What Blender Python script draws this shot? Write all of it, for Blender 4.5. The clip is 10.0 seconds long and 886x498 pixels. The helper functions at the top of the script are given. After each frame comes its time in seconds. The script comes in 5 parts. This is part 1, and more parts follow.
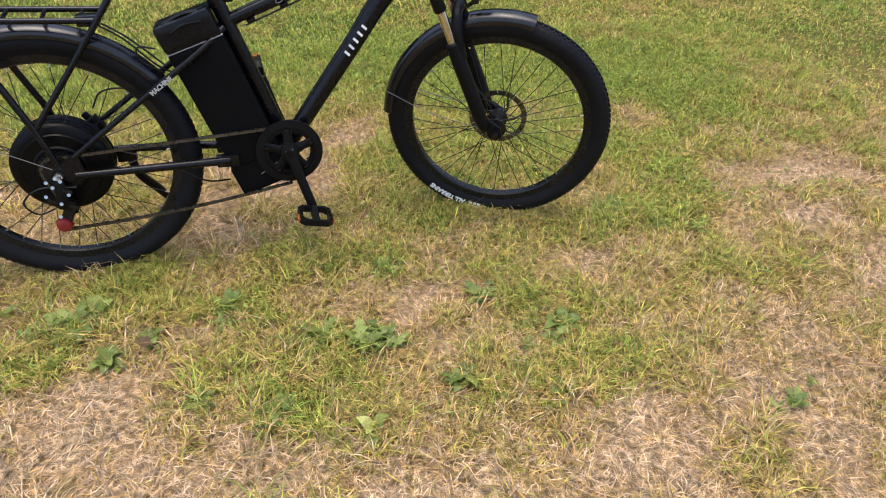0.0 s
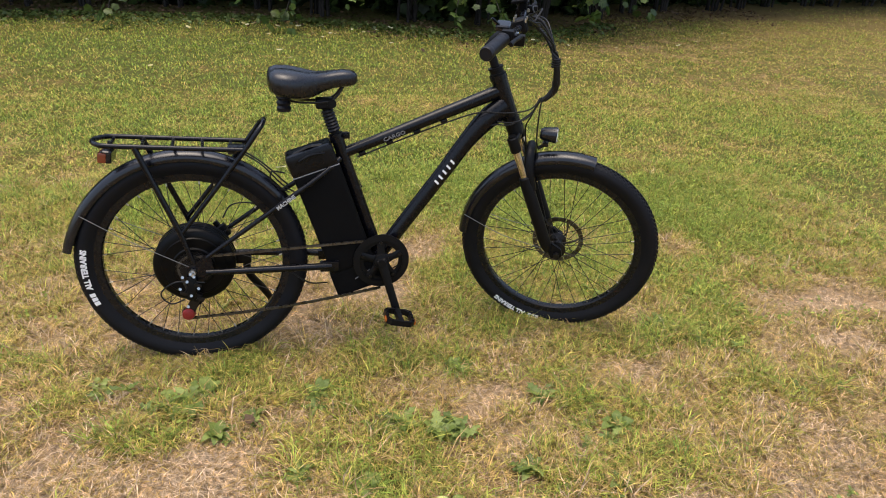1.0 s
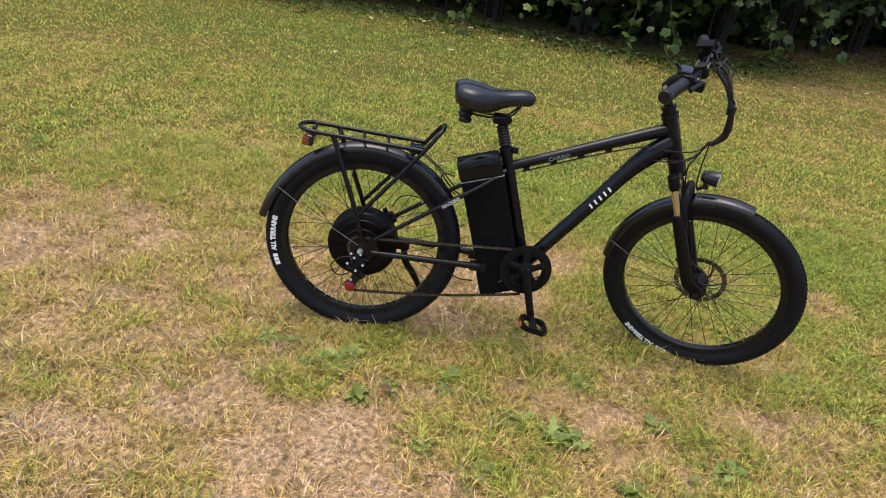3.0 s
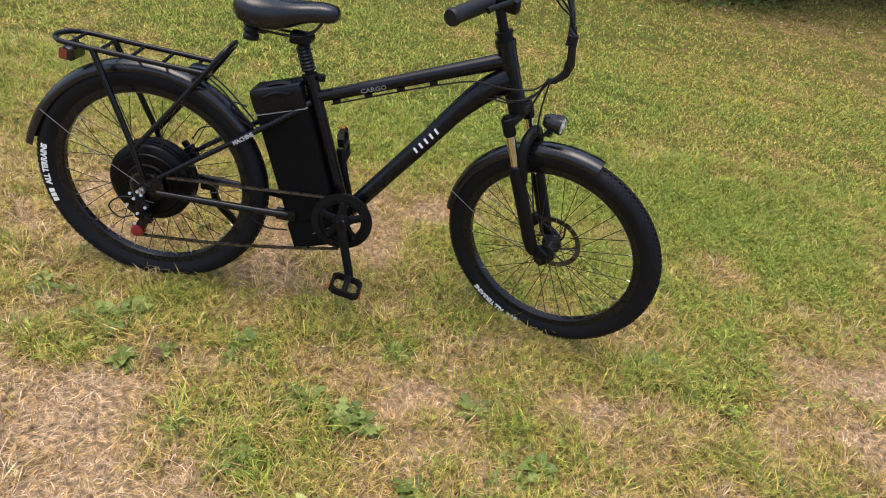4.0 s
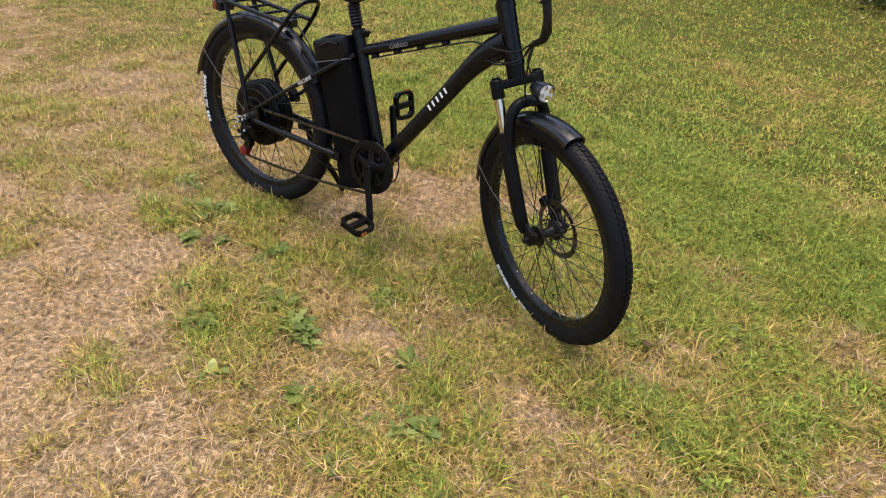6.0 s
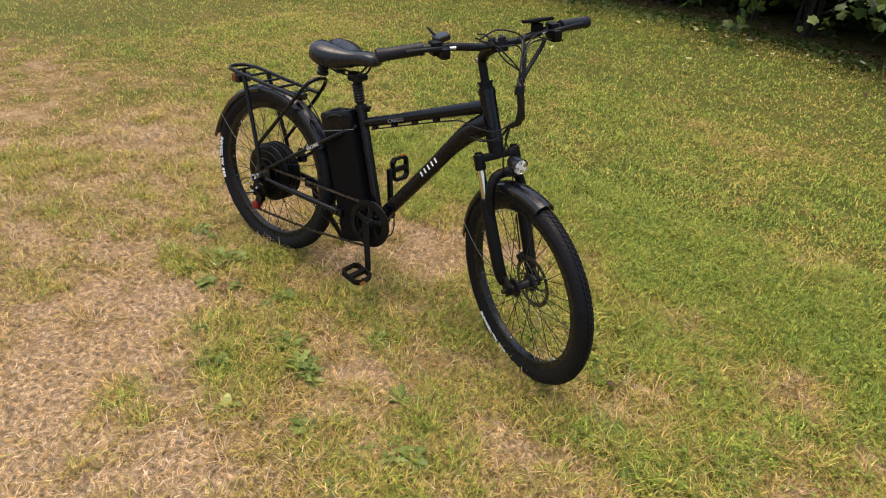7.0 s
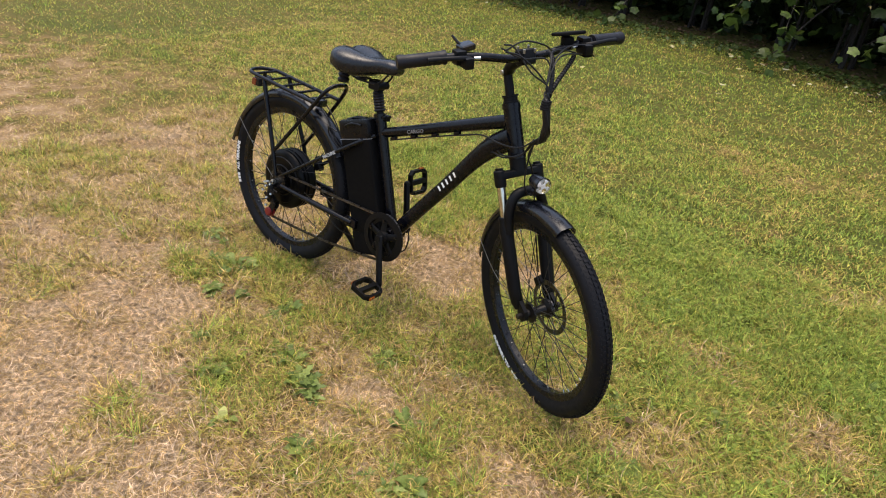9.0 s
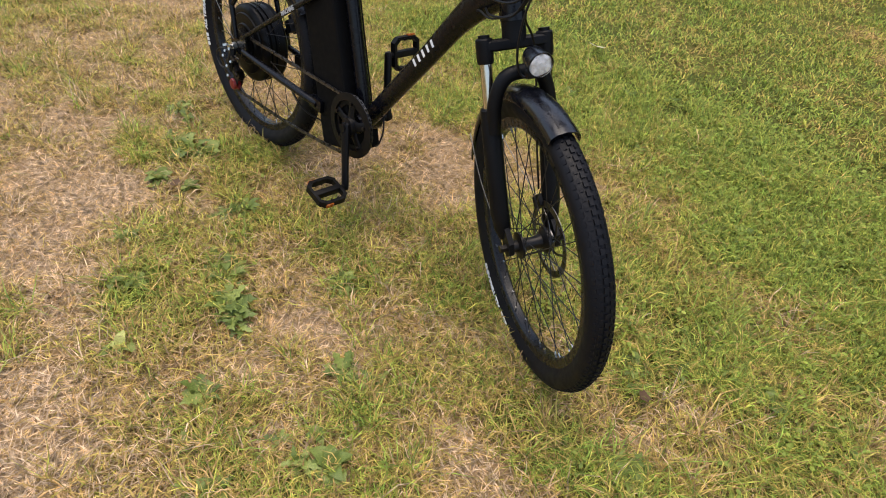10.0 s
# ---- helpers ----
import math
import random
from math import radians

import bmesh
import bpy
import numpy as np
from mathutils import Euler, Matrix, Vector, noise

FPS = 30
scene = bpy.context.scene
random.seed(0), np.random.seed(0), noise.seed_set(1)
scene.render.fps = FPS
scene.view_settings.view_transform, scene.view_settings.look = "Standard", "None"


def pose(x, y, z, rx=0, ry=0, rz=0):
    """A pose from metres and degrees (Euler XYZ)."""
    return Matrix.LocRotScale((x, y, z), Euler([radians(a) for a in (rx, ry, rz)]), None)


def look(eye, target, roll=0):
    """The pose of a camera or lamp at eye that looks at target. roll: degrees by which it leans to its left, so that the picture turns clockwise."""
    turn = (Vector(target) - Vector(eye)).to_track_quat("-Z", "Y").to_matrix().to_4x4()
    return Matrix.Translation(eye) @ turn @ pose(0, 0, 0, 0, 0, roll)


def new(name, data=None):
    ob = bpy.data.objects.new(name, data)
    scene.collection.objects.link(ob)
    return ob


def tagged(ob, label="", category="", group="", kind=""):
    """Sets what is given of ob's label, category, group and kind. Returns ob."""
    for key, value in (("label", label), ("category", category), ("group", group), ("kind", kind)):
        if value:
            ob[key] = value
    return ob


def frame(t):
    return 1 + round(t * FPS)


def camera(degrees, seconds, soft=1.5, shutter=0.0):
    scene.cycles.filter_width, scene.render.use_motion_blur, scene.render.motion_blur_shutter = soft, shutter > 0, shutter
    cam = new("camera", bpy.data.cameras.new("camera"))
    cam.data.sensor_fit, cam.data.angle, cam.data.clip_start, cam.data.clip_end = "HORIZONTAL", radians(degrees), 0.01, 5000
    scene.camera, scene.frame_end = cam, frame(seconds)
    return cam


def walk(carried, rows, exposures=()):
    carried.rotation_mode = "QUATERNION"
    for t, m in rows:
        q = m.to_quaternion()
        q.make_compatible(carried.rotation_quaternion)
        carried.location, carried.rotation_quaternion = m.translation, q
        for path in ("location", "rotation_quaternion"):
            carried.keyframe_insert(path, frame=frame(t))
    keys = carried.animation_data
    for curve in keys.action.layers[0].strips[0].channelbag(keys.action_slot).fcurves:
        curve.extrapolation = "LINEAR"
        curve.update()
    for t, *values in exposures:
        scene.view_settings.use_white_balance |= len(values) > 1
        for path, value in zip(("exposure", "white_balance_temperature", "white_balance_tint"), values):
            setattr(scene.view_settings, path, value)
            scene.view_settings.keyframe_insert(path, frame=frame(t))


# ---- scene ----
cam = camera(69.0, 10.0, 1.0)
PATH = [
    (0, (0.526, -1.71, 1.191), (1.015, -0.21, -0.039), 2.4),
    (0.5, (0.376, -1.857, 1.258), (0.926, -0.228, 0.237), 2.9),
    (1, (0.321, -1.903, 1.303), (0.773, -0.189, 0.376), 3.4),
    (1.5, (0.275, -1.958, 1.354), (0.689, -0.241, 0.415), 5.8),
    (2, (0.209, -2.023, 1.382), (0.556, -0.284, 0.456), 7.0),
    (2.2, (0.183, -2.049, 1.387), (0.459, -0.286, 0.484), 7.5),
    (3.3, (0.286, -1.973, 1.387), (0.332, -0.23, 0.408), 7.3),
    (3.5, (0.429, -1.914, 1.39), (0.487, -0.182, 0.39), 6.6),
    (4, (0.821, -1.678, 1.366), (0.911, -0.041, 0.221), 10.9),
    (4.5, (1.142, -1.343, 1.253), (1.105, 0.186, -0.037), 16.2),
    (5, (1.505, -1.172, 1.179), (0.912, 0.146, -0.203), 12.7),
    (5.5, (1.762, -1.256, 1.214), (0.909, 0.057, -0.031), 5.3),
    (5.7, (1.806, -1.376, 1.23), (0.913, -0.025, 0.058), 4.0),
    (6.8, (1.96, -1.636, 1.432), (1.023, -0.235, 0.356), 4.6),
    (7, (1.98, -1.663, 1.458), (1.035, -0.233, 0.428), 4.9),
    (7.5, (2.012, -1.711, 1.49), (1.051, -0.242, 0.532), 5.9),
    (8, (2.008, -1.723, 1.482), (1.024, -0.252, 0.55), 6.1),
    (8.5, (1.974, -1.693, 1.461), (0.953, -0.257, 0.515), 6.0),
    (9, (1.946, -1.579, 1.417), (0.932, -0.17, 0.423), 6.8),
    (9.5, (1.94, -1.331, 1.325), (0.869, -0.05, 0.223), 5.9),
    (10, (1.861, -0.987, 1.212), (0.82, 0.104, -0.101), 6.2),
]
walk(cam, [(t, look(eye, target, roll)) for t, eye, target, roll in PATH], [(0.0, 1.21, 6500, 10), (0.5, 1.1, 6550, 10), (1.0, 1.16, 6800, 10), (3.5, 1.18, 6800, 10), (4.5, 1.11, 6450, 10), (5.5, 1.13, 6700, 10), (7.0, 1.08, 7250, 10), (9.0, 1.14, 6950, 10), (10.0, 1.06, 6850, 10)])

# ---------------------------------------------------------------- world and light
world = bpy.data.worlds.new("overcast_sky")
world.use_nodes = True
scene.world = world
wn, wl = world.node_tree.nodes, world.node_tree.links
sky = wn.new("ShaderNodeTexSky")
sky.sky_type, sky.sun_disc = "NISHITA", False
sky.sun_elevation, sky.sun_rotation = radians(83), radians(-96)
sky.air_density, sky.dust_density, sky.ozone_density = 1.0, 4.0, 1.0
wn["Background"].inputs[1].default_value = 0.15
wl.new(sky.outputs[0], wn["Background"].inputs[0])
sun = new("sun", bpy.data.lights.new("sun", "SUN"))
sun.data.energy, sun.data.angle, sun.data.color = 0.65, radians(50), (1.0, 0.94, 0.84)
sun.matrix_world = look((-0.45, -0.05, 3.6), (0, 0, 0))


# ---------------------------------------------------------------- materials
def mat(name, colour, rough=0.5, metal=0.0, vary=0.12, scale=60.0, bump=0.0, bump_scale=400.0, spec=0.5, coat=0.0):
    """A painted, moulded or metal surface: two scales of tone, uneven gloss and fine relief."""
    m = bpy.data.materials.new(name)
    m.use_nodes = True
    n, l = m.node_tree.nodes, m.node_tree.links
    b = n["Principled BSDF"]
    co = n.new("ShaderNodeTexCoord")
    big, fine = n.new("ShaderNodeTexNoise"), n.new("ShaderNodeTexNoise")
    big.inputs["Scale"].default_value, fine.inputs["Scale"].default_value = scale * 0.15, scale
    fine.inputs["Detail"].default_value = 5
    add = n.new("ShaderNodeMath")
    add.operation = "ADD"
    l.new(co.outputs["Object"], big.inputs["Vector"]), l.new(co.outputs["Object"], fine.inputs["Vector"])
    l.new(big.outputs[0], add.inputs[0]), l.new(fine.outputs[0], add.inputs[1])
    ramp = n.new("ShaderNodeMapRange")
    ramp.inputs[1].default_value, ramp.inputs[2].default_value = 0.6, 1.4
    ramp.inputs[3].default_value, ramp.inputs[4].default_value = 1 - vary, 1 + vary
    l.new(add.outputs[0], ramp.inputs[0])
    mul = n.new("ShaderNodeVectorMath")
    mul.operation = "SCALE"
    mul.inputs[0].default_value = colour
    l.new(ramp.outputs[0], mul.inputs["Scale"]), l.new(mul.outputs[0], b.inputs["Base Color"])
    rr = n.new("ShaderNodeMapRange")
    rr.inputs[1].default_value, rr.inputs[2].default_value = 0.3, 0.7
    rr.inputs[3].default_value, rr.inputs[4].default_value = max(0.02, rough - 0.08), min(1, rough + 0.1)
    l.new(fine.outputs[0], rr.inputs[0]), l.new(rr.outputs[0], b.inputs["Roughness"])
    b.inputs["Metallic"].default_value, b.inputs["Specular IOR Level"].default_value = metal, spec
    b.inputs["Coat Weight"].default_value, b.inputs["Coat Roughness"].default_value = coat, 0.12
    if bump:
        grain, bp = n.new("ShaderNodeTexNoise"), n.new("ShaderNodeBump")
        grain.inputs["Scale"].default_value, grain.inputs["Detail"].default_value = bump_scale, 3
        bp.inputs["Strength"].default_value, bp.inputs["Distance"].default_value = bump, 0.001
        l.new(co.outputs["Object"], grain.inputs["Vector"])
        l.new(grain.outputs[0], bp.inputs["Height"]), l.new(bp.outputs[0], b.inputs["Normal"])
    return m


PAINT = mat("satin_black_paint", (0.003, 0.0032, 0.005), 0.24, vary=0.2, bump=0.05, spec=0.27)
FORK = mat("matt_black_alloy", (0.0035, 0.0035, 0.0042), 0.45, vary=0.2, bump=0.08, spec=0.17)
HUB = mat("black_hub_shell", (0.002, 0.002, 0.0022), 0.36, vary=0.2, bump=0.05, spec=0.14)
FENDER = mat("glossy_black_plastic", (0.006, 0.0065, 0.0095), 0.22, vary=0.25, scale=30, bump=0.12, bump_scale=160, spec=0.5)
CASE = mat("battery_black_plastic", (0.003, 0.003, 0.0034), 0.6, vary=0.2, bump=0.2, bump_scale=900, spec=0.09)
CAP = mat("moulded_black_cap", (0.004, 0.004, 0.005), 0.3, vary=0.25, bump=0.1, bump_scale=300, spec=0.22)
RUBBER = mat("tyre_rubber", (0.0055, 0.0058, 0.0078), 0.55, vary=0.3, scale=40, bump=0.2, spec=0.18)
GRIP = mat("grip_rubber", (0.007, 0.007, 0.01), 0.45, vary=0.2, bump=0.2, spec=0.28)
LEATHER = mat("black_leatherette", (0.0045, 0.005, 0.008), 0.28, vary=0.15, bump=0.2, bump_scale=700, spec=0.5)
RIM = mat("black_anodised_rim", (0.006, 0.006, 0.007), 0.26, spec=0.32)
SPOKE = mat("black_steel_spoke", (0.012, 0.012, 0.013), 0.4, spec=0.4)
STEEL = mat("bare_steel", (0.52, 0.52, 0.5), 0.28, metal=1.0, vary=0.2)
DARKSTEEL = mat("oiled_steel", (0.028, 0.026, 0.025), 0.36, metal=0.8, vary=0.3)
CHAIN = mat("chain_steel", (0.11, 0.105, 0.1), 0.3, metal=0.9, vary=0.4)
DISC = mat("brake_disc_steel", (0.13, 0.125, 0.12), 0.3, metal=1.0)
WIRE = mat("stay_wire", (0.2, 0.2, 0.19), 0.4, metal=0.9)
STANCHION = mat("chromed_fork_tube", (0.62, 0.58, 0.5), 0.14, metal=1.0)
CABLE = mat("cable_sheath", (0.005, 0.005, 0.006), 0.42, spec=0.35)
WHITE = mat("white_print", (0.78, 0.78, 0.78), 0.5, vary=0.06)
# about half as bright as WHITE
PALEWHITE = mat("dulled_white_print", (0.42, 0.42, 0.42), 0.5, vary=0.2)
PALEPRINT = mat("pale_grey_print", (0.15, 0.15, 0.155), 0.5, vary=0.1)
GREYPRINT = mat("grey_print", (0.22, 0.22, 0.23), 0.5, vary=0.1)
RED = mat("red_plastic", (0.22, 0.012, 0.014), 0.35, vary=0.15)
AMBER = mat("amber_reflector", (0.36, 0.09, 0.012), 0.25, vary=0.1, spec=0.7)
REDLENS = mat("tail_light_lens", (0.2, 0.04, 0.015), 0.2, vary=0.1, spec=0.7)
REFLECT = mat("lamp_reflector", (0.93, 0.93, 0.93), 0.3, vary=0.04, spec=0.9)
BARK = mat("shrub_bark", (0.016, 0.012, 0.009), 0.85, vary=0.4, scale=30, bump=0.5, bump_scale=60)


def glass(name):
    m = bpy.data.materials.new(name)
    m.use_nodes = True
    n, l = m.node_tree.nodes, m.node_tree.links
    clear, gloss, mix, fresnel = n.new("ShaderNodeBsdfTransparent"), n.new("ShaderNodeBsdfGlossy"), n.new("ShaderNodeMixShader"), n.new("ShaderNodeFresnel")
    gloss.inputs["Roughness"].default_value, fresnel.inputs["IOR"].default_value = 0.05, 1.45
    l.new(fresnel.outputs[0], mix.inputs[0]), l.new(clear.outputs[0], mix.inputs[1]), l.new(gloss.outputs[0], mix.inputs[2])
    l.new(mix.outputs[0], n["Material Output"].inputs["Surface"])
    return m


LENS = glass("clear_lamp_lens")


def leafy(name, stops, rough=0.55, through_light=0.3, source="island", wet=0.35, vivid=0.7, clump=22.0, swing=0.26):
    """Leaves and blades: a ramp of leaf colours picked per island or by the dryness of the sward, with light passing through."""
    m = bpy.data.materials.new(name)
    m.use_nodes = True
    n, l = m.node_tree.nodes, m.node_tree.links
    b, out = n["Principled BSDF"], n["Material Output"]
    geo, ramp = n.new("ShaderNodeNewGeometry"), n.new("ShaderNodeValToRGB")
    ramp.color_ramp.elements[0].position, ramp.color_ramp.elements[0].color = stops[0][0], (*stops[0][1], 1)
    ramp.color_ramp.elements[1].position, ramp.color_ramp.elements[1].color = stops[-1][0], (*stops[-1][1], 1)
    for p, c in stops[1:-1]:
        ramp.color_ramp.elements.new(p).color = (*c, 1)
    if source == "island":
        l.new(geo.outputs["Random Per Island"], ramp.inputs[0])
    elif source == "object":
        info = n.new("ShaderNodeObjectInfo")
        l.new(info.outputs["Random"], ramp.inputs[0])
    else:
        at, mx = n.new("ShaderNodeAttribute"), n.new("ShaderNodeMath")
        at.attribute_name = "dryness"
        spread = n.new("ShaderNodeMapRange")
        spread.inputs[3].default_value, spread.inputs[4].default_value = -0.42, 0.42
        mx.operation = "ADD"
        l.new(geo.outputs["Random Per Island"], spread.inputs[0])
        l.new(at.outputs["Fac"], mx.inputs[0]), l.new(spread.outputs[0], mx.inputs[1])
        l.new(mx.outputs[0], ramp.inputs[0])
    tone = n.new("ShaderNodeTexNoise")
    tone.inputs["Scale"].default_value, tone.inputs["Detail"].default_value = clump, 3
    co = n.new("ShaderNodeTexCoord")
    l.new(co.outputs["Object"], tone.inputs["Vector"])
    mr, sc = n.new("ShaderNodeMapRange"), n.new("ShaderNodeVectorMath")
    mr.inputs[1].default_value, mr.inputs[2].default_value, mr.inputs[3].default_value, mr.inputs[4].default_value = 0.33, 0.67, 1 - swing, 1 + swing
    sc.operation = "SCALE"
    many, part_, own, both = (n.new("ShaderNodeMath") for _ in range(4))
    many.operation, part_.operation, own.operation, both.operation = "MULTIPLY", "FRACT", "MULTIPLY_ADD", "MULTIPLY"
    many.inputs[1].default_value, own.inputs[1].default_value, own.inputs[2].default_value = 17.3, vivid, 1.02 - vivid / 2
    l.new(geo.outputs["Random Per Island"], many.inputs[0]), l.new(many.outputs[0], part_.inputs[0]), l.new(part_.outputs[0], own.inputs[0])
    l.new(tone.outputs[0], mr.inputs[0]), l.new(ramp.outputs[0], sc.inputs[0])
    l.new(mr.outputs[0], both.inputs[0]), l.new(own.outputs[0], both.inputs[1]), l.new(both.outputs[0], sc.inputs["Scale"])
    l.new(sc.outputs[0], b.inputs["Base Color"])
    b.inputs["Roughness"].default_value, b.inputs["Specular IOR Level"].default_value = rough, wet
    tr, mix = n.new("ShaderNodeBsdfTranslucent"), n.new("ShaderNodeMixShader")
    mix.inputs[0].default_value = through_light
    l.new(sc.outputs[0], tr.inputs["Color"]), l.new(b.outputs[0], mix.inputs[1]), l.new(tr.outputs[0], mix.inputs[2])
    l.new(mix.outputs[0], out.inputs["Surface"])
    return m


SWARD = ((0.0, (0.2, 0.285, 0.05)), (0.22, (0.34, 0.362, 0.064)), (0.42, (0.42, 0.348, 0.085)), (0.6, (0.43, 0.285, 0.1)), (0.8, (0.45, 0.3, 0.147)), (1.0, (0.52, 0.395, 0.265)))
# wide swing: random blade tone, plus shade between tufts put into the colour
GRASS = leafy("dry_lawn_grass", SWARD, 0.6, 0.3, "dryness", 0.25, 0.95, 55.0, 0.56)
WEED = leafy("weed_leaf", ((0.0, (0.075, 0.11, 0.022)), (0.5, (0.12, 0.16, 0.033)), (1.0, (0.2, 0.24, 0.058))), 0.5, 0.25, "object")
YELLOWLEAF = leafy("yellowing_leaf", ((0.0, (0.34, 0.36, 0.1)), (1.0, (0.42, 0.42, 0.16))), 0.5, 0.3, "object")
LITTER = leafy("fallen_leaf", ((0.0, (0.75, 0.72, 0.5)), (0.55, (0.7, 0.62, 0.3)), (0.85, (0.5, 0.36, 0.1)), (1.0, (0.3, 0.16, 0.07))), 0.6, 0.25, "object")
BROWNLEAF = leafy("brown_leaf_litter", ((0.0, (0.06, 0.035, 0.02)), (0.7, (0.14, 0.08, 0.04)), (1.0, (0.26, 0.17, 0.09))), 0.7, 0.15)
CLOVER = leafy("clover_leaf", ((0.0, (0.14, 0.19, 0.028)), (0.6, (0.22, 0.28, 0.04)), (1.0, (0.31, 0.35, 0.06))), 0.55, 0.25, vivid=0.5)
SHRUBLEAF = leafy("shrub_leaf", ((0.0, (0.016, 0.03, 0.008)), (0.6, (0.03, 0.052, 0.012)), (1.0, (0.07, 0.105, 0.025))), 0.5, 0.3)
COVER = leafy("creeper_leaf", ((0.0, (0.045, 0.075, 0.016)), (1.0, (0.11, 0.15, 0.035))), 0.5, 0.25)
SPRAYLEAF = leafy("young_maple_leaf", ((0.0, (0.03, 0.06, 0.013)), (0.7, (0.065, 0.105, 0.022)), (1.0, (0.12, 0.165, 0.036))), 0.45, 0.35)


def soil():
    """Thatch and bare soil under the sward, paler and pinker where the grass has died."""
    m = bpy.data.materials.new("thatch_and_soil")
    m.use_nodes = True
    n, l = m.node_tree.nodes, m.node_tree.links
    b = n["Principled BSDF"]
    at, co = n.new("ShaderNodeAttribute"), n.new("ShaderNodeTexCoord")
    at.attribute_name = "dryness"
    fine, mid = n.new("ShaderNodeTexNoise"), n.new("ShaderNodeTexNoise")
    fine.inputs["Scale"].default_value, fine.inputs["Detail"].default_value = 170, 6
    mid.inputs["Scale"].default_value, mid.inputs["Detail"].default_value = 14, 4
    l.new(co.outputs["Object"], fine.inputs["Vector"]), l.new(co.outputs["Object"], mid.inputs["Vector"])
    s1, s2, a1, a2 = (n.new("ShaderNodeMath") for _ in range(4))
    s1.operation = s2.operation = "MULTIPLY_ADD"
    s1.inputs[1].default_value, s1.inputs[2].default_value = 0.7, -0.35
    s2.inputs[1].default_value, s2.inputs[2].default_value = 0.5, -0.25
    l.new(fine.outputs[0], s1.inputs[0]), l.new(mid.outputs[0], s2.inputs[0])
    l.new(at.outputs["Fac"], a1.inputs[0]), l.new(s1.outputs[0], a1.inputs[1])
    l.new(a1.outputs[0], a2.inputs[0]), l.new(s2.outputs[0], a2.inputs[1])
    ramp = n.new("ShaderNodeValToRGB")
    e = ramp.color_ramp.elements
    # dark end: deep shade under green blades is painted into the soil
    e[0].position, e[0].color = 0.0, (0.07, 0.085, 0.018, 1)
    e[1].position, e[1].color = 1.0, (0.37, 0.255, 0.15, 1)
    e.new(0.35).color = (0.105, 0.095, 0.022, 1)
    e.new(0.62).color = (0.2, 0.13, 0.055, 1)
    l.new(a2.outputs[0], ramp.inputs[0]), l.new(ramp.outputs[0], b.inputs["Base Color"])
    b.inputs["Roughness"].default_value, b.inputs["Specular IOR Level"].default_value = 0.9, 0.15
    bp = n.new("ShaderNodeBump")
    bp.inputs["Strength"].default_value, bp.inputs["Distance"].default_value = 0.9, 0.01
    l.new(fine.outputs[0], bp.inputs["Height"]), l.new(bp.outputs[0], b.inputs["Normal"])
    return m


SOIL = soil()


# ---------------------------------------------------------------- mesh helpers
def mesh_of(name, bm, material, sharp=35):
    me = bpy.data.meshes.new(name)
    bmesh.ops.recalc_face_normals(bm, faces=bm.faces)
    bm.to_mesh(me)
    bm.free()
    for one in material if isinstance(material, (list, tuple)) else (material,):
        me.materials.append(one)
    me.shade_smooth()
    me.set_sharp_from_angle(angle=radians(sharp))
    return me


def part(name, bm, material, parent, label="", m=None, sharp=35):
    ob = new(name, mesh_of(name, bm, material, sharp))
    ob.parent = parent
    if m is not None:
        ob.matrix_basis = m
    return tagged(ob, label)


def quads(bm, rings, closed=True, cap=True):
    """Skin a row of rings of points."""
    vs = [[bm.verts.new(p) for p in ring] for ring in rings]
    k = len(vs[0])
    for a, b in zip(vs, vs[1:]):
        for i in range(k if closed else k - 1):
            bm.faces.new((a[i], a[(i + 1) % k], b[(i + 1) % k], b[i]))
    if cap and closed:
        bm.faces.new(vs[0]), bm.faces.new(vs[-1][::-1])
    return bm


def smooth_path(points, per=6):
    """Catmull-Rom through the points."""
    p = [Vector(q) for q in points]
    p = [2 * p[0] - p[1], *p, 2 * p[-1] - p[-2]]
    out = []
    for a, b, c, d in zip(p, p[1:], p[2:], p[3:]):
        for i in range(per):
            t = i / per
            out.append(0.5 * (2 * b + (c - a) * t + (2 * a - 5 * b + 4 * c - d) * t * t + (3 * b - a - 3 * c + d) * t ** 3))
    return out + [p[-2]]


def tube(bm, points, radius, sides=12, flat=1.0, per=0, side=(0, 1, 0)):
    """A tube along a line; radius is one number or one for each point; flat squeezes it along the side axis."""
    pts = smooth_path(points, per) if per else [Vector(q) for q in points]
    if isinstance(radius, (list, tuple)):
        r = np.interp(np.linspace(0, len(radius) - 1, len(pts)), range(len(radius)), radius)
    else:
        r = [radius] * len(pts)
    rings, last = [], Vector(side)
    for i, p in enumerate(pts):
        way = (pts[min(i + 1, len(pts) - 1)] - pts[max(i - 1, 0)]).normalized()
        u = last - way * last.dot(way)
        if u.length < 1e-4:
            u = way.orthogonal()
        u.normalize()
        last = u
        v = way.cross(u)
        rings.append([p + (u * math.cos(a) * flat + v * math.sin(a)) * r[i] for a in (2 * math.pi * k / sides for k in range(sides))])
    return quads(bm, rings)


def box(bm, size, m=Matrix(), bevel=0.0, segments=2):
    made = bmesh.ops.create_cube(bm, size=1.0, matrix=m @ Matrix.Diagonal((*size, 1)))
    if bevel:
        edges = list({e for v in made["verts"] for e in v.link_edges})
        bmesh.ops.bevel(bm, geom=edges, offset=bevel, segments=segments, affect="EDGES", profile=0.7)
    return bm


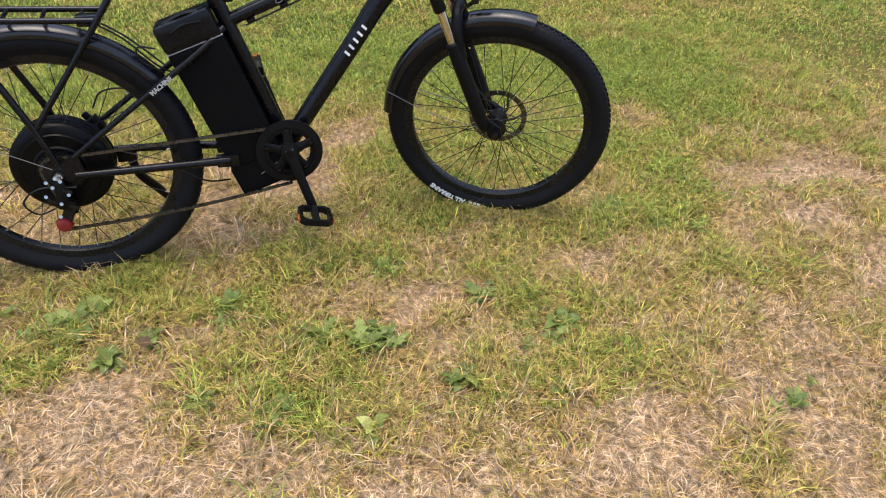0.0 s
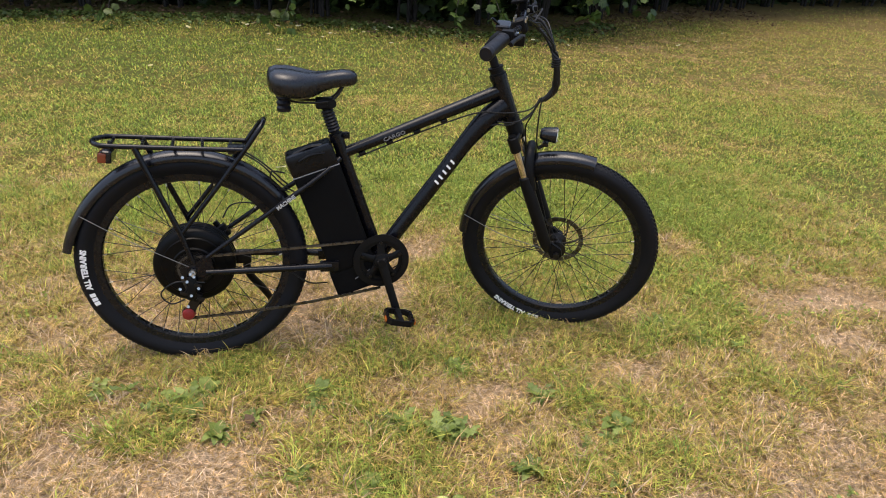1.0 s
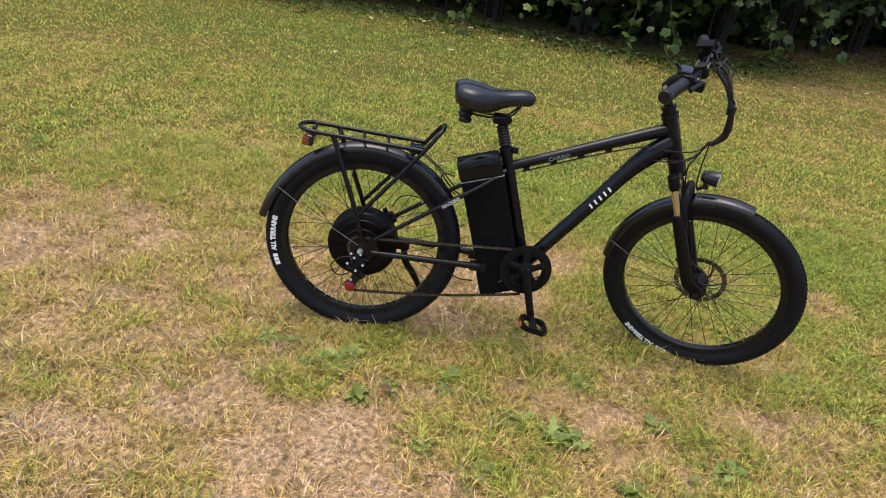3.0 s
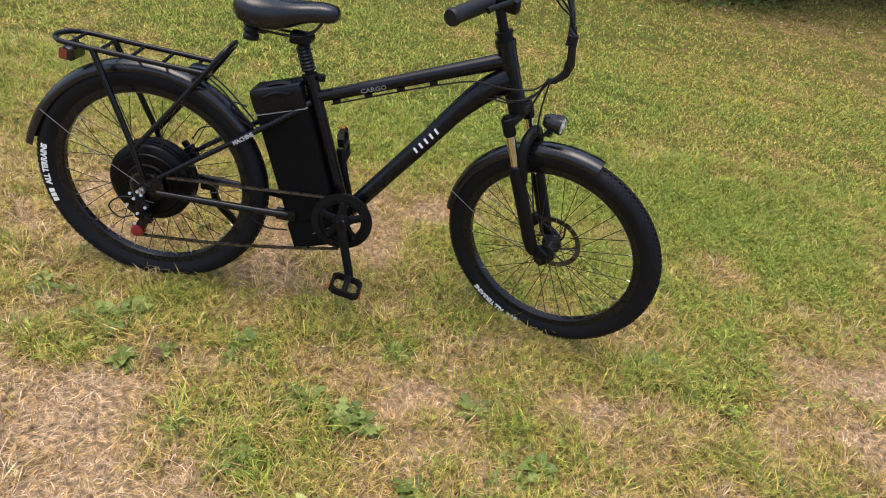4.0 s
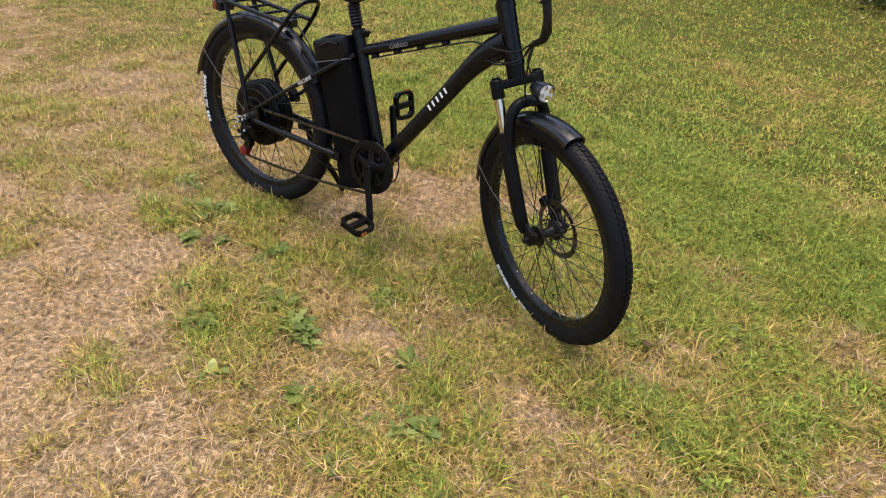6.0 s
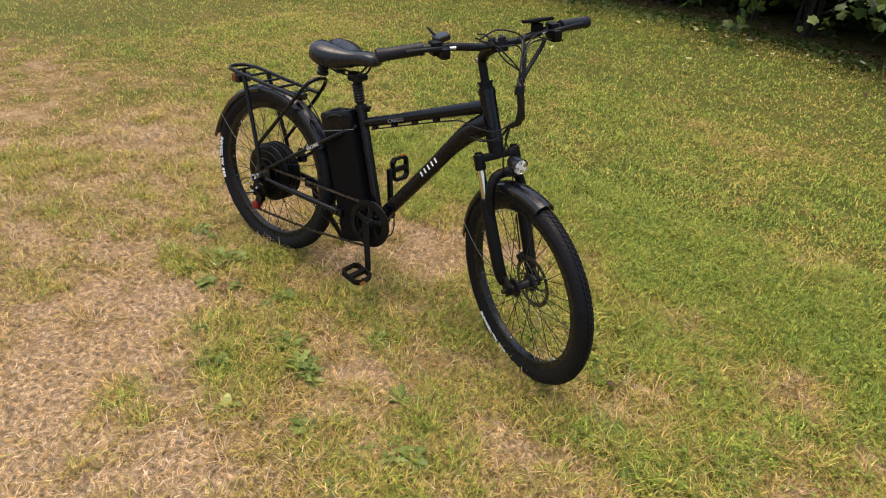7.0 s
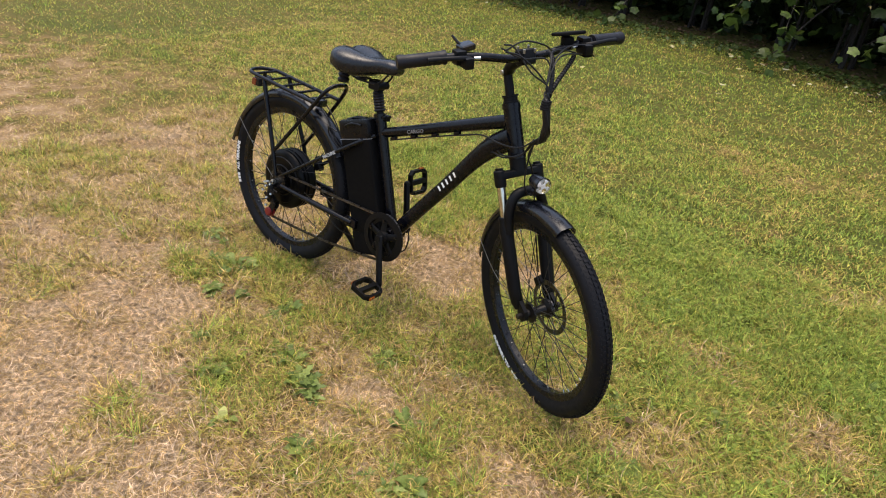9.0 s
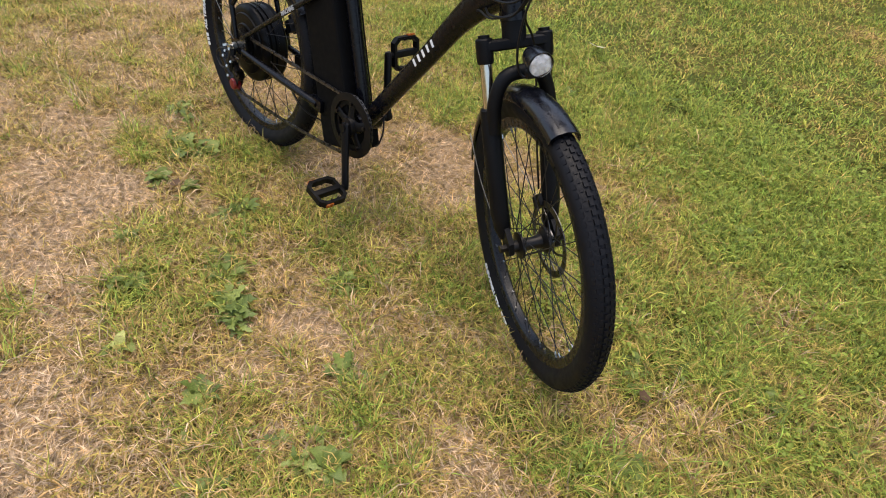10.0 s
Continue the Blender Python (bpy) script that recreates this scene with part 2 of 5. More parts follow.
def lathe(bm, profile, centre, segs=64, closed=True):
    """Turn a profile of (radius, y) about the axle that runs along y."""
    c = Vector(centre)
    rings = [[c + Vector((r * math.cos(a), y, r * math.sin(a))) for r, y in profile] for a in (2 * math.pi * k / segs for k in range(segs))]
    vs = [[bm.verts.new(p) for p in ring] for ring in rings]
    k = len(profile)
    for i in range(segs):
        a, b = vs[i], vs[(i + 1) % segs]
        for j in range(k if closed else k - 1):
            bm.faces.new((a[j], a[(j + 1) % k], b[(j + 1) % k], b[j]))
    return bm


def rod(bm, a, b, r, sides=12):
    return tube(bm, (a, b), r, sides)


def outline_plate(bm, loop, thick, m=Matrix()):
    """A flat plate from a loop of (x, z), thick along y."""
    return quads(bm, [[m @ Vector((x, y, z)) for x, z in loop] for y in (-thick / 2, thick / 2)])


def text_mesh(words, size, depth=0.0006, bold=0.0):
    """The words as a bmesh, along x, upright along z, facing -y, starting at the origin."""
    cu = bpy.data.curves.new("words", "FONT")
    cu.body, cu.size, cu.extrude, cu.resolution_u, cu.offset = words, size, depth, 2, bold
    ob = bpy.data.objects.new("words", cu)
    scene.collection.objects.link(ob)
    me = bpy.data.meshes.new_from_object(ob.evaluated_get(bpy.context.evaluated_depsgraph_get()))
    bpy.data.objects.remove(ob)
    bm = bmesh.new()
    bm.from_mesh(me)
    bpy.data.meshes.remove(me)
    for v in bm.verts:
        v.co = Vector((v.co.x, -v.co.z, v.co.y))
    return bm


# ---------------------------------------------------------------- lawn: how dry the sward is, from place to place
SOIL_Z = -0.038
rng = np.random.default_rng(7)
LATTICE = rng.random((256, 256))


def field(x, y, size, shift=0):
    """Smooth random tone, 0 to 1, with lumps of that size in metres."""
    u, v = np.asarray(x) / size + 37.3 + shift * 17.7, np.asarray(y) / size + 91.1 + shift * 5.3
    i, j = np.floor(u).astype(int), np.floor(v).astype(int)
    fu, fv = u - i, v - j
    fu, fv = fu * fu * (3 - 2 * fu), fv * fv * (3 - 2 * fv)
    g = lambda a, b: LATTICE[a % 256, b % 256]
    return (g(i, j) * (1 - fu) + g(i + 1, j) * fu) * (1 - fv) + (g(i, j + 1) * (1 - fu) + g(i + 1, j + 1) * fu) * fv


# x, y, half length, half width, strength
DEAD_NEAR = [(0.02, -0.66, 0.2, 0.14, 0.6), (0.23, -1.05, 0.17, 0.22, 0.6), (0.33, -0.83, 0.12, 0.09, 0.5), (0.47, -1.25, 0.25, 0.14, 0.5), (0.8, -1.02, 0.17, 0.09, 0.45),
             (-0.27, -0.76, 0.16, 0.1, 0.4), (-0.14, -1.05, 0.17, 0.2, 0.4), (1.72, -0.89, 0.22, 0.11, 0.6), (1.31, -0.99, 0.27, 0.11, 0.6), (1.78, -1.09, 0.24, 0.11, 0.6),
             (-0.02, -0.52, 0.19, 0.06, 0.4), (0.42, -0.8, 0.12, 0.05, 0.5), (2.05, -1.2, 0.4, 0.22, 0.5), (1.0, -1.25, 0.4, 0.14, 0.5), (-0.5, -0.5, 0.22, 0.1, 0.35), (-0.8, -0.3, 0.3, 0.15, 0.25),
             (-0.3, -0.95, 0.8, 0.4, 0.08), (-0.7, -1.1, 0.3, 0.2, 0.3)]
DEAD_BIKE = [(2.36, -0.11, 0.26, 0.25, 0.6), (2.26, -0.66, 0.14, 0.17, 0.45), (1.72, -0.62, 0.1, 0.08, 0.4), (0.57, 0.37, 0.25, 0.26, 1.05), (0.91, 0.59, 0.14, 0.16, 0.5), (0.87, -0.41, 0.12, 0.08, 0.5),
             (1.09, -0.09, 0.09, 0.06, 0.4), (0.24, -0.34, 0.1, 0.1, 0.4), (1.34, -0.34, 0.15, 0.09, 0.5), (1.99, 0.26, 0.1, 0.1, 0.4), (1.56, -0.3, 0.12, 0.07, 0.45), (0.18, -0.38, 0.09, 0.05, 0.3),
             (1.12, -0.66, 0.07, 0.05, 0.35), (1.75, 0.0, 0.1, 0.07, 0.35), (2.2, 0.5, 0.15, 0.12, 0.25), (-0.35, 0.35, 0.35, 0.2, 0.3), (-1.3, 0.4, 0.5, 0.3, 0.3), (-1.1, 1.6, 0.6, 0.4, 0.25), (-2.6, 1.4, 2.0, 1.4, 0.12), (-3.2, 3.6, 1.8, 1.0, 0.15),
             (1.5, 3.05, 0.7, 0.3, 0.22), (2.95, 1.85, 0.6, 0.3, 0.22), (2.6, -0.75, 0.3, 0.3, 0.3), (4.5, 5.4, 2.0, 0.6, 0.07)]
GREEN = [(0.22, -0.17, 0.22, 0.09, -0.3), (-0.2, -0.18, 0.2, 0.1, -0.22), (0.62, -0.16, 0.22, 0.1, -0.22), (1.25, -0.17, 0.15, 0.08, -0.2), (1.0, 1.5, 0.45, 0.35, -0.3), (1.75, 1.05, 0.55, 0.32, -0.32), (2.4, 0.9, 0.4, 0.35, -0.28),
         (0.68, -0.55, 0.22, 0.12, -0.28), (0.02, -0.32, 0.12, 0.13, -0.34), (0.38, -0.31, 0.12, 0.07, -0.28), (1.28, 0.28, 0.4, 0.2, -0.2), (0.96, -0.73, 0.16, 0.09, -0.25), (0.47, -0.69, 0.1, 0.07, -0.28),
         (1.06, -0.44, 0.11, 0.07, -0.28), (0.8, -0.27, 0.14, 0.06, -0.22), (-0.06, -0.4, 0.1, 0.08, -0.25), (0.2, 1.2, 0.6, 0.4, -0.12), (0.76, 0.06, 0.14, 0.06, -0.2), (1.7, -0.16, 0.14, 0.09, -0.25), (1.95, -0.08, 0.18, 0.16, -0.3), (1.85, 0.3, 0.2, 0.14, -0.22), (2.15, 0.15, 0.15, 0.12, -0.2),
         (1.24, -0.6, 0.12, 0.08, -0.22), (-1.5, 4.8, 1.6, 0.7, -0.15), (0.5, 5.2, 1.5, 0.5, -0.1)]


def dryness(x, y):
    x, y = np.asarray(x, float), np.asarray(y, float)
    wx, wy = x + 0.11 * (field(x, y, 0.16, 1) - 0.5) * 2, y + 0.09 * (field(x, y, 0.16, 2) - 0.5) * 2
    lumps = 0.24 * (field(x, y, 0.55, 3) - 0.5) + 0.44 * (field(x, y, 0.17, 4) - 0.5) + 0.5 * (field(x, y, 0.06, 5) - 0.5) + 0.12 * (field(x, y, 1.7, 6) - 0.5)
    d = 0.605 + lumps * (1 - 0.4 * np.clip(y / 2, 0, 1))
    d = d - 0.41 * np.clip((y + 0.05) / 1.3, 0, 1) * (1 - 0.45 * np.clip((x - 1.5) / 2, 0, 1) * np.clip((y - 2.2) / 1.2, 0, 1))
    broken = 0.45 + field(x, y, 0.13, 14)
    for px, py, a, b, s in (*DEAD_NEAR, *DEAD_BIKE, *GREEN):
        q = ((wx - px) / a) ** 2 + ((wy - py) / b) ** 2
        d = d + s * (0.66 * broken if s > 0 else 0.8) * np.exp(-q * q * 0.7)
    return np.clip(d, 0.0, 1.0)


def lie(x, y):
    """Height of the soil, which falls a little along the bicycle."""
    near = np.clip(1 - (np.hypot(np.asarray(x) - 0.6, y) - 9) / 6, 0, 1)
    return SOIL_Z - 0.011 * np.clip(x, -0.5, 2.0) + near * (0.016 * (field(x, y, 0.9, 8) - 0.5) + 0.01 * (field(x, y, 0.25, 9) - 0.5))


def hedge_line(x):
    """Where the lawn runs out under the hedge."""
    return np.interp(x, (-9, -4.7, -2, 0, 1, 2, 3.2, 4.2, 5.5, 9, 17), (5.6, 6.5, 6.8, 6.7, 6.5, 6.15, 5.8, 6.3, 7.4, 8.8, 11.0))


def attribute(me, name, values):
    me.attributes.new(name, "FLOAT", "POINT").data.foreach_set("value", np.asarray(values, np.float32))


def build_ground():
    xs = np.concatenate([-np.geomspace(400, 4.2, 26), np.arange(-4, 6.001, 0.035), np.geomspace(6.3, 400, 26)])
    ys = np.concatenate([-np.geomspace(400, 5.3, 24), np.arange(-5.0, -2.11, 0.07), np.arange(-2.1, 6.601, 0.035), np.geomspace(6.9, 400, 26)])
    gx, gy = np.meshgrid(xs, ys)
    gz = lie(gx, gy)
    nx, ny = len(xs), len(ys)
    idx = np.arange(nx * ny).reshape(ny, nx)
    faces = np.stack([idx[:-1, :-1], idx[:-1, 1:], idx[1:, 1:], idx[1:, :-1]], -1).reshape(-1, 4)
    me = bpy.data.meshes.new("ground")
    me.from_pydata(np.stack([gx, gy, gz], -1).reshape(-1, 3), [], faces.tolist())
    fade = np.clip(1 - (np.maximum(np.maximum(-4 - gx, gx - 6), np.maximum(-5 - gy, gy - 6.6))) / 2.5, 0, 1)
    attribute(me, "dryness", (0.5 + (dryness(gx, gy) - 0.5) * fade).ravel())
    me.materials.append(SOIL)
    me.shade_smooth()
    return tagged(new("ground", me), "dry summer lawn soil with thatch and bare patches", "ground", kind="structure")


build_ground()

# ---------------------------------------------------------------- the bicycle
LEAN_BIKE, STEER = 5.15, -27.1
bicycle = tagged(new("electric_bicycle"), "black electric city bicycle leaning on its kickstand on dry grass", "bicycle")
bicycle.matrix_basis = pose(0, -0.05, 0, -LEAN_BIKE) @ pose(0.0008, 0, -0.0087, 0, 1.0, 0)
REAR, FRONT, BB = Vector((0.018, 0, 0.3084)), Vector((1.225, 0, 0.3116)), Vector((0.591, 0, 0.303))
HEAD_T, HEAD_B = Vector((0.956, 0, 0.893)), Vector((1.018, 0, 0.744))
AXIS = (HEAD_T - HEAD_B).normalized()
TURNED = Matrix.Translation(HEAD_B) @ Matrix.Rotation(radians(STEER), 4, AXIS) @ Matrix.Translation(-HEAD_B)
TYRE_R, RIM_R = 0.339, 0.282


def polar(c, r, deg, y=0.0):
    return Vector((c[0] + r * math.cos(radians(deg)), y, c[2] + r * math.sin(radians(deg))))


def build_tyre(c, parent, m):
    """A 60 mm tyre with a block tread."""
    bm = bmesh.new()
    prof = [(RIM_R - 0.004, 0.012), (RIM_R + 0.006, 0.017), (RIM_R + 0.018, 0.025), (RIM_R + 0.03, 0.0285), (TYRE_R - 0.017, 0.027), (TYRE_R - 0.008, 0.021), (TYRE_R - 0.003, 0.012), (TYRE_R - 0.0015, 0)]
    prof = prof + [(r, -y) for r, y in prof[-2::-1]]
    lathe(bm, prof, c, 112)
    n = 120
    for k in range(n):
        a = 360 * k / n
        for row, (y, dr, w, ln) in enumerate(((0.0, 0.0, 0.008, 0.011), (0.0095, -0.0025, 0.006, 0.008), (-0.0095, -0.0025, 0.006, 0.008), (0.0185, -0.0075, 0.007, 0.009), (-0.0185, -0.0075, 0.007, 0.009))):
            aa = a + (1.5 if row in (1, 2) else 0)
            tilt = math.copysign(min(abs(y) * 45, 1.0), y) if y else 0
            box(bm, (ln, w, 0.006), Matrix.Translation(polar(c, TYRE_R - 0.001 + dr, aa, y)) @ Matrix.Rotation(radians(90 - aa), 4, "Y") @ Matrix.Rotation(-tilt, 4, "X"))
    return part("tyre", bm, RUBBER, parent, "black rubber tyre with block tread")


def tyre_words(c, parent, mid_deg):
    """The white words on the sidewall that faces -y, and the maker's mark beside them as plain bars."""
    bm = text_mesh("ALL TERRAINS", 0.023, bold=0.0011)
    stretch = 0.127 / max(v.co.x for v in bm.verts)
    for v in bm.verts:
        v.co.x *= stretch
    width = 0.127
    for k, (w, h) in enumerate(((0.012, 0.016), (0.011, 0.016), (0.011, 0.016))):
        box(bm, (w, 0.0012, h), Matrix.Translation((-0.0475 + 0.0142 * k, 0, 0.008)))
    bmesh.ops.subdivide_edges(bm, edges=[e for e in bm.edges if e.calc_length() > 0.02], cuts=2)
    base = RIM_R + 0.02
    for v in bm.verts:
        ang = radians(mid_deg) - (v.co.x - width / 2 + 0.025) / base
        r = base + v.co.z
        y = -0.0303 - v.co.y * -1 + max(0, (v.co.z - 0.009)) * 0.18 - max(0, 0.008 - v.co.z) * -0.12
        v.co = Vector((c[0] + r * math.cos(ang), y, c[2] + r * math.sin(ang)))
    part("sidewall_lettering", bm, WHITE, parent, "white sidewall lettering")


def spoke_mesh(length):
    bm = bmesh.new()
    rod(bm, (0, 0, 0), (0, 0, length - 0.014), 0.0012, 5)
    rod(bm, (0, 0, length - 0.014), (0, 0, length), 0.0024, 6)
    for f in bm.faces:
        f.material_index = 1 if f.calc_center_median().z > length - 0.0145 else 0
    return mesh_of("spoke", bm, (SPOKE, STEEL))


def spokes(c, parent, flange, half, cross, count=36):
    """Laced spokes from both hub flanges to the rim."""
    shared = None
    for k in range(count):
        y = half if k % 2 else -half
        lead = cross if (k // 2) % 2 else -cross
        a = 360 * k / count + 3
        p, q = polar(c, flange, a + lead, y), polar(c, 0.266, a, y * 0.1)
        if shared is None:
            shared = spoke_mesh((q - p).length)
        ob = new("spoke", shared)
        ob.parent = parent
        ob.matrix_basis = Matrix.Translation(p) @ (q - p).to_track_quat("Z", "Y").to_matrix().to_4x4()


def build_rim(c):
    bm = bmesh.new()
    lathe(bm, [(0.262, 0.009), (0.266, 0.0135), (0.286, 0.0155), (0.286, 0.012), (0.272, 0.008), (0.272, -0.008), (0.286, -0.012), (0.286, -0.0155), (0.266, -0.0135), (0.262, -0.009)], c, 96)
    return bm


def disc(c, y, r):
    """A drilled brake disc with curved arms."""
    bm = bmesh.new()
    n = 60
    for k in range(n):
        a0, a1 = 360 * k / n, 360 * (k + (0.8 if k % 3 == 0 else 1)) / n
        ring = [[polar(c, rr, a, y + d) for rr, d in ((r, -0.0009), (r - 0.013, -0.0009), (r - 0.013, 0.0009), (r, 0.0009))] for a in (a0, a1)]
        quads(bm, ring)
    for k in range(n):
        quads(bm, [[polar(c, rr, a, y + d) for rr, d in ((r - 0.013, -0.0009), (r - 0.016, -0.0009), (r - 0.016, 0.0009), (r - 0.013, 0.0009))] for a in (360 * k / n, 360 * (k + 1) / n)])
    for k in range(6):
        tube(bm, [polar(c, 0.024, 60 * k - 25, y), polar(c, 0.045, 60 * k - 8, y), polar(c, r - 0.014, 60 * k + 12, y)], 0.0035, 6, 0.4, per=3)
    lathe(bm, [(0.017, y - 0.002), (0.028, y - 0.002), (0.028, y + 0.002), (0.017, y + 0.002)], c, 32)
    return bm


def caliper(at, turn):
    bm = bmesh.new()
    box(bm, (0.028, 0.028, 0.04), Matrix.Translation(at) @ Matrix.Rotation(radians(turn), 4, "Y"), 0.006)
    box(bm, (0.016, 0.016, 0.06), Matrix.Translation(at + Vector((-0.012, 0.016, 0))) @ Matrix.Rotation(radians(turn), 4, "Y"), 0.004)
    return bm


def fender(c, r, start, end, half=0.033, flare=0.0):
    """A mudguard: a thin arched band with rolled lips."""
    bm = bmesh.new()
    sect = [(-half, -0.024), (-half + 0.003, -0.009), (-half * 0.6, 0.0), (0, 0.004), (half * 0.6, 0.0), (half - 0.003, -0.009), (half, -0.024)]
    full = [(y, d) for y, d in sect] + [(y * 0.93, d - 0.003) for y, d in sect[::-1]]
    n = 48
    quads(bm, [[polar(c, r + d + flare * max(0, k / n - 0.7) ** 2 * 11, start + (end - start) * k / n, y) for y, d in full] for k in range(n + 1)])
    return bm


# front end, turned about the steering axis
front_wheel = part("front_wheel", build_rim(FRONT), RIM, bicycle, "black spoked front wheel with disc brake", TURNED)
build_tyre(FRONT, front_wheel, None)
tyre_words(FRONT, front_wheel, 248)
spokes(FRONT, front_wheel, 0.028, 0.03, 52)
bm = lathe(bmesh.new(), [(0.009, -0.05), (0.014, -0.048), (0.014, -0.036), (0.031, -0.033), (0.031, -0.028), (0.016, -0.02), (0.014, 0), (0.018, 0.02), (0.031, 0.028), (0.031, 0.036), (0.014, 0.04), (0.009, 0.05)], FRONT, 32, False)
part("hub", bm, DARKSTEEL, front_wheel, "dark alloy hub")
part("brake_disc", disc(FRONT, 0.041, 0.09), DISC, front_wheel, "drilled steel brake disc")
for s in (-1, 1):
    part("axle_nut", rod(bmesh.new(), FRONT + Vector((0, s * 0.05, 0)), FRONT + Vector((0, s * 0.078, 0)), 0.0095, 6), DARKSTEEL, front_wheel)

ALONG = -AXIS


def leg(d, y, ahead=0.0):
    """A place d metres down the steering axis from the head tube's foot."""
    p = HEAD_B + ALONG * d + Vector((0.927, 0, 0.375)) * ahead
    return Vector((p.x, y, p.z))


bm = bmesh.new()
box(bm, (0.036, 0.136, 0.023), Matrix.Translation(leg(0.044, 0)) @ Matrix.Rotation(radians(-22), 4, "Y"), 0.01, 3)
for s in (-1, 1):
    tube(bm, [leg(d, s * 0.066) for d in (0.028, 0.031, 0.072, 0.078)], [0.0155, 0.0178, 0.0178, 0.016], 20)
    rod(bm, leg(0.022, s * 0.066), leg(0.029, s * 0.066), 0.012, 20)
rod(bm, leg(-0.02, 0), leg(0.042, 0), 0.025, 20)
fork = part("fork", bm, FORK, bicycle, "black suspension fork with chromed stanchions", TURNED)
for s in (-1, 1):
    bm = bmesh.new()
    rod(bm, leg(0.05, s * 0.066), leg(0.2, s * 0.066), 0.0132, 20)
    part("stanchion", bm, STANCHION, fork, "chromed stanchion tube")
    bm = bmesh.new()
    tube(bm, [leg(0.168, s * 0.066), leg(0.172, s * 0.066), leg(0.19, s * 0.066), leg(0.2, s * 0.066), leg(0.4, s * 0.062), leg(0.44, s * 0.058), leg(0.462, s * 0.056)], [0.0165, 0.0195, 0.0195, 0.0212, 0.0208, 0.019, 0.012], 20)
    hull = [(FRONT.x + 0.014, FRONT.z + 0.02), (FRONT.x + 0.02, FRONT.z - 0.006), (FRONT.x + 0.006, FRONT.z - 0.022), (FRONT.x - 0.018, FRONT.z - 0.016), (FRONT.x - 0.036, FRONT.z + 0.03), (FRONT.x - 0.02, FRONT.z + 0.04)]
    outline_plate(bm, hull, 0.012, Matrix.Translation((0, s * 0.056, 0)))
    part("fork_leg", bm, FORK, fork)
bm = bmesh.new()
tube(bm, [leg(0.22, -0.064, 0.01), leg(0.155, -0.06, 0.02), leg(0.108, -0.04, 0.032), leg(0.098, 0, 0.036), leg(0.108, 0.04, 0.032), leg(0.155, 0.06, 0.02), leg(0.22, 0.064, 0.01)], 0.0155, 14, per=5, side=(1, 0, 0))
part("fork_arch", bm, FORK, fork)
part("brake_caliper", caliper(FRONT + Vector((-0.068, 0.045, 0.06)), 40), FORK, fork, "black disc brake caliper")

front_fender = part("front_fender", fender(FRONT, 0.35, 77, 178), FENDER, bicycle, "glossy black front mudguard", TURNED, 50)
for s in (-1, 1):
    bm = bmesh.new()
    tube(bm, [polar(FRONT, 0.345, 165, s * 0.037), polar(FRONT, 0.2, 168, s * 0.055), polar(FRONT, 0.03, 150, s * 0.068)], 0.0012, 6, per=3)
    part("fender_stay", bm, WIRE, front_fender, "thin steel wire stay")

LAMP = Vector((1.139, 0, 0.718))
bm = bmesh.new()
prof = [(-0.028, 0.005), (-0.026, 0.015), (-0.016, 0.021), (0.012, 0.0245), (0.024, 0.0262), (0.027, 0.0262), (0.027, 0.0235), (0.022, 0.023), (0.0, 0.01)]
quads(bm, [[LAMP + Vector((x, r * math.cos(a), r * math.sin(a))) for a in (2 * math.pi * k / 28 for k in range(28))] for x, r in prof], cap=True)
headlight = part("headlight", bm, FENDER, bicycle, "round black headlight with clear faceted lens", TURNED)
bm = bmesh.new()
rings = []
for x, r in ((0.0272, 0.0228), (0.0286, 0.017), (0.0276, 0.0115), (0.0292, 0.006), (0.0288, 0.002)):
    rings.append([LAMP + Vector((x - (0.0035 if k % 6 < 3 else 0) * r / 0.0228, r * math.cos(2 * math.pi * k / 24), r * math.sin(2 * math.pi * k / 24))) for k in range(24)])
quads(bm, rings, cap=False)
bm.faces.new([v for v in bm.verts][-24:])
part("reflector", bm, REFLECT, headlight, "silver reflector", sharp=12)
bm = bmesh.new()
quads(bm, [[LAMP + Vector((x, r * math.cos(a), r * math.sin(a))) for a in (2 * math.pi * k / 28 for k in range(28))] for x, r in ((0.0275, 0.0232), (0.0315, 0.022), (0.033, 0.015), (0.0336, 0.007))])
lens = part("lens", bm, LENS, headlight, "clear lens")
lens.visible_shadow = False
bm = bmesh.new()
tube(bm, [LAMP + Vector((-0.004, 0, -0.026)), LAMP + Vector((-0.012, 0, -0.04)), LAMP + Vector((-0.028, 0, -0.052))], 0.006, 8)
box(bm, (0.02, 0.026, 0.012), Matrix.Translation(LAMP + Vector((-0.006, 0, -0.034))), 0.003)
part("bracket", bm, DARKSTEEL, headlight)

# stem, bar, grips and levers
CLAMP = Vector((1.008, 0, 1.044))
bm = bmesh.new()
tube(bm, [HEAD_T + AXIS * d for d in (0.0, 0.005, 0.006, 0.018, 0.019, 0.024)], [0.0235, 0.0235, 0.021, 0.021, 0.0245, 0.0245], 24)
tube(bm, [HEAD_T + AXIS * 0.02, HEAD_T + AXIS * 0.085, HEAD_T + AXIS * 0.1], [0.0135, 0.0135, 0.012], 20)
tube(bm, [HEAD_T + AXIS * 0.088, HEAD_T + AXIS * 0.11 + Vector((0.03, 0, 0.008)), CLAMP + Vector((-0.012, 0, -0.006))], [0.0145, 0.016, 0.018], 16, 1.15, per=5)
box(bm, (0.044, 0.046, 0.044), Matrix.Translation(CLAMP) @ Matrix.Rotation(radians(-20), 4, "Y"), 0.012, 3)
stem = part("stem", bm, FORK, bicycle, "black adjustable handlebar stem", TURNED)
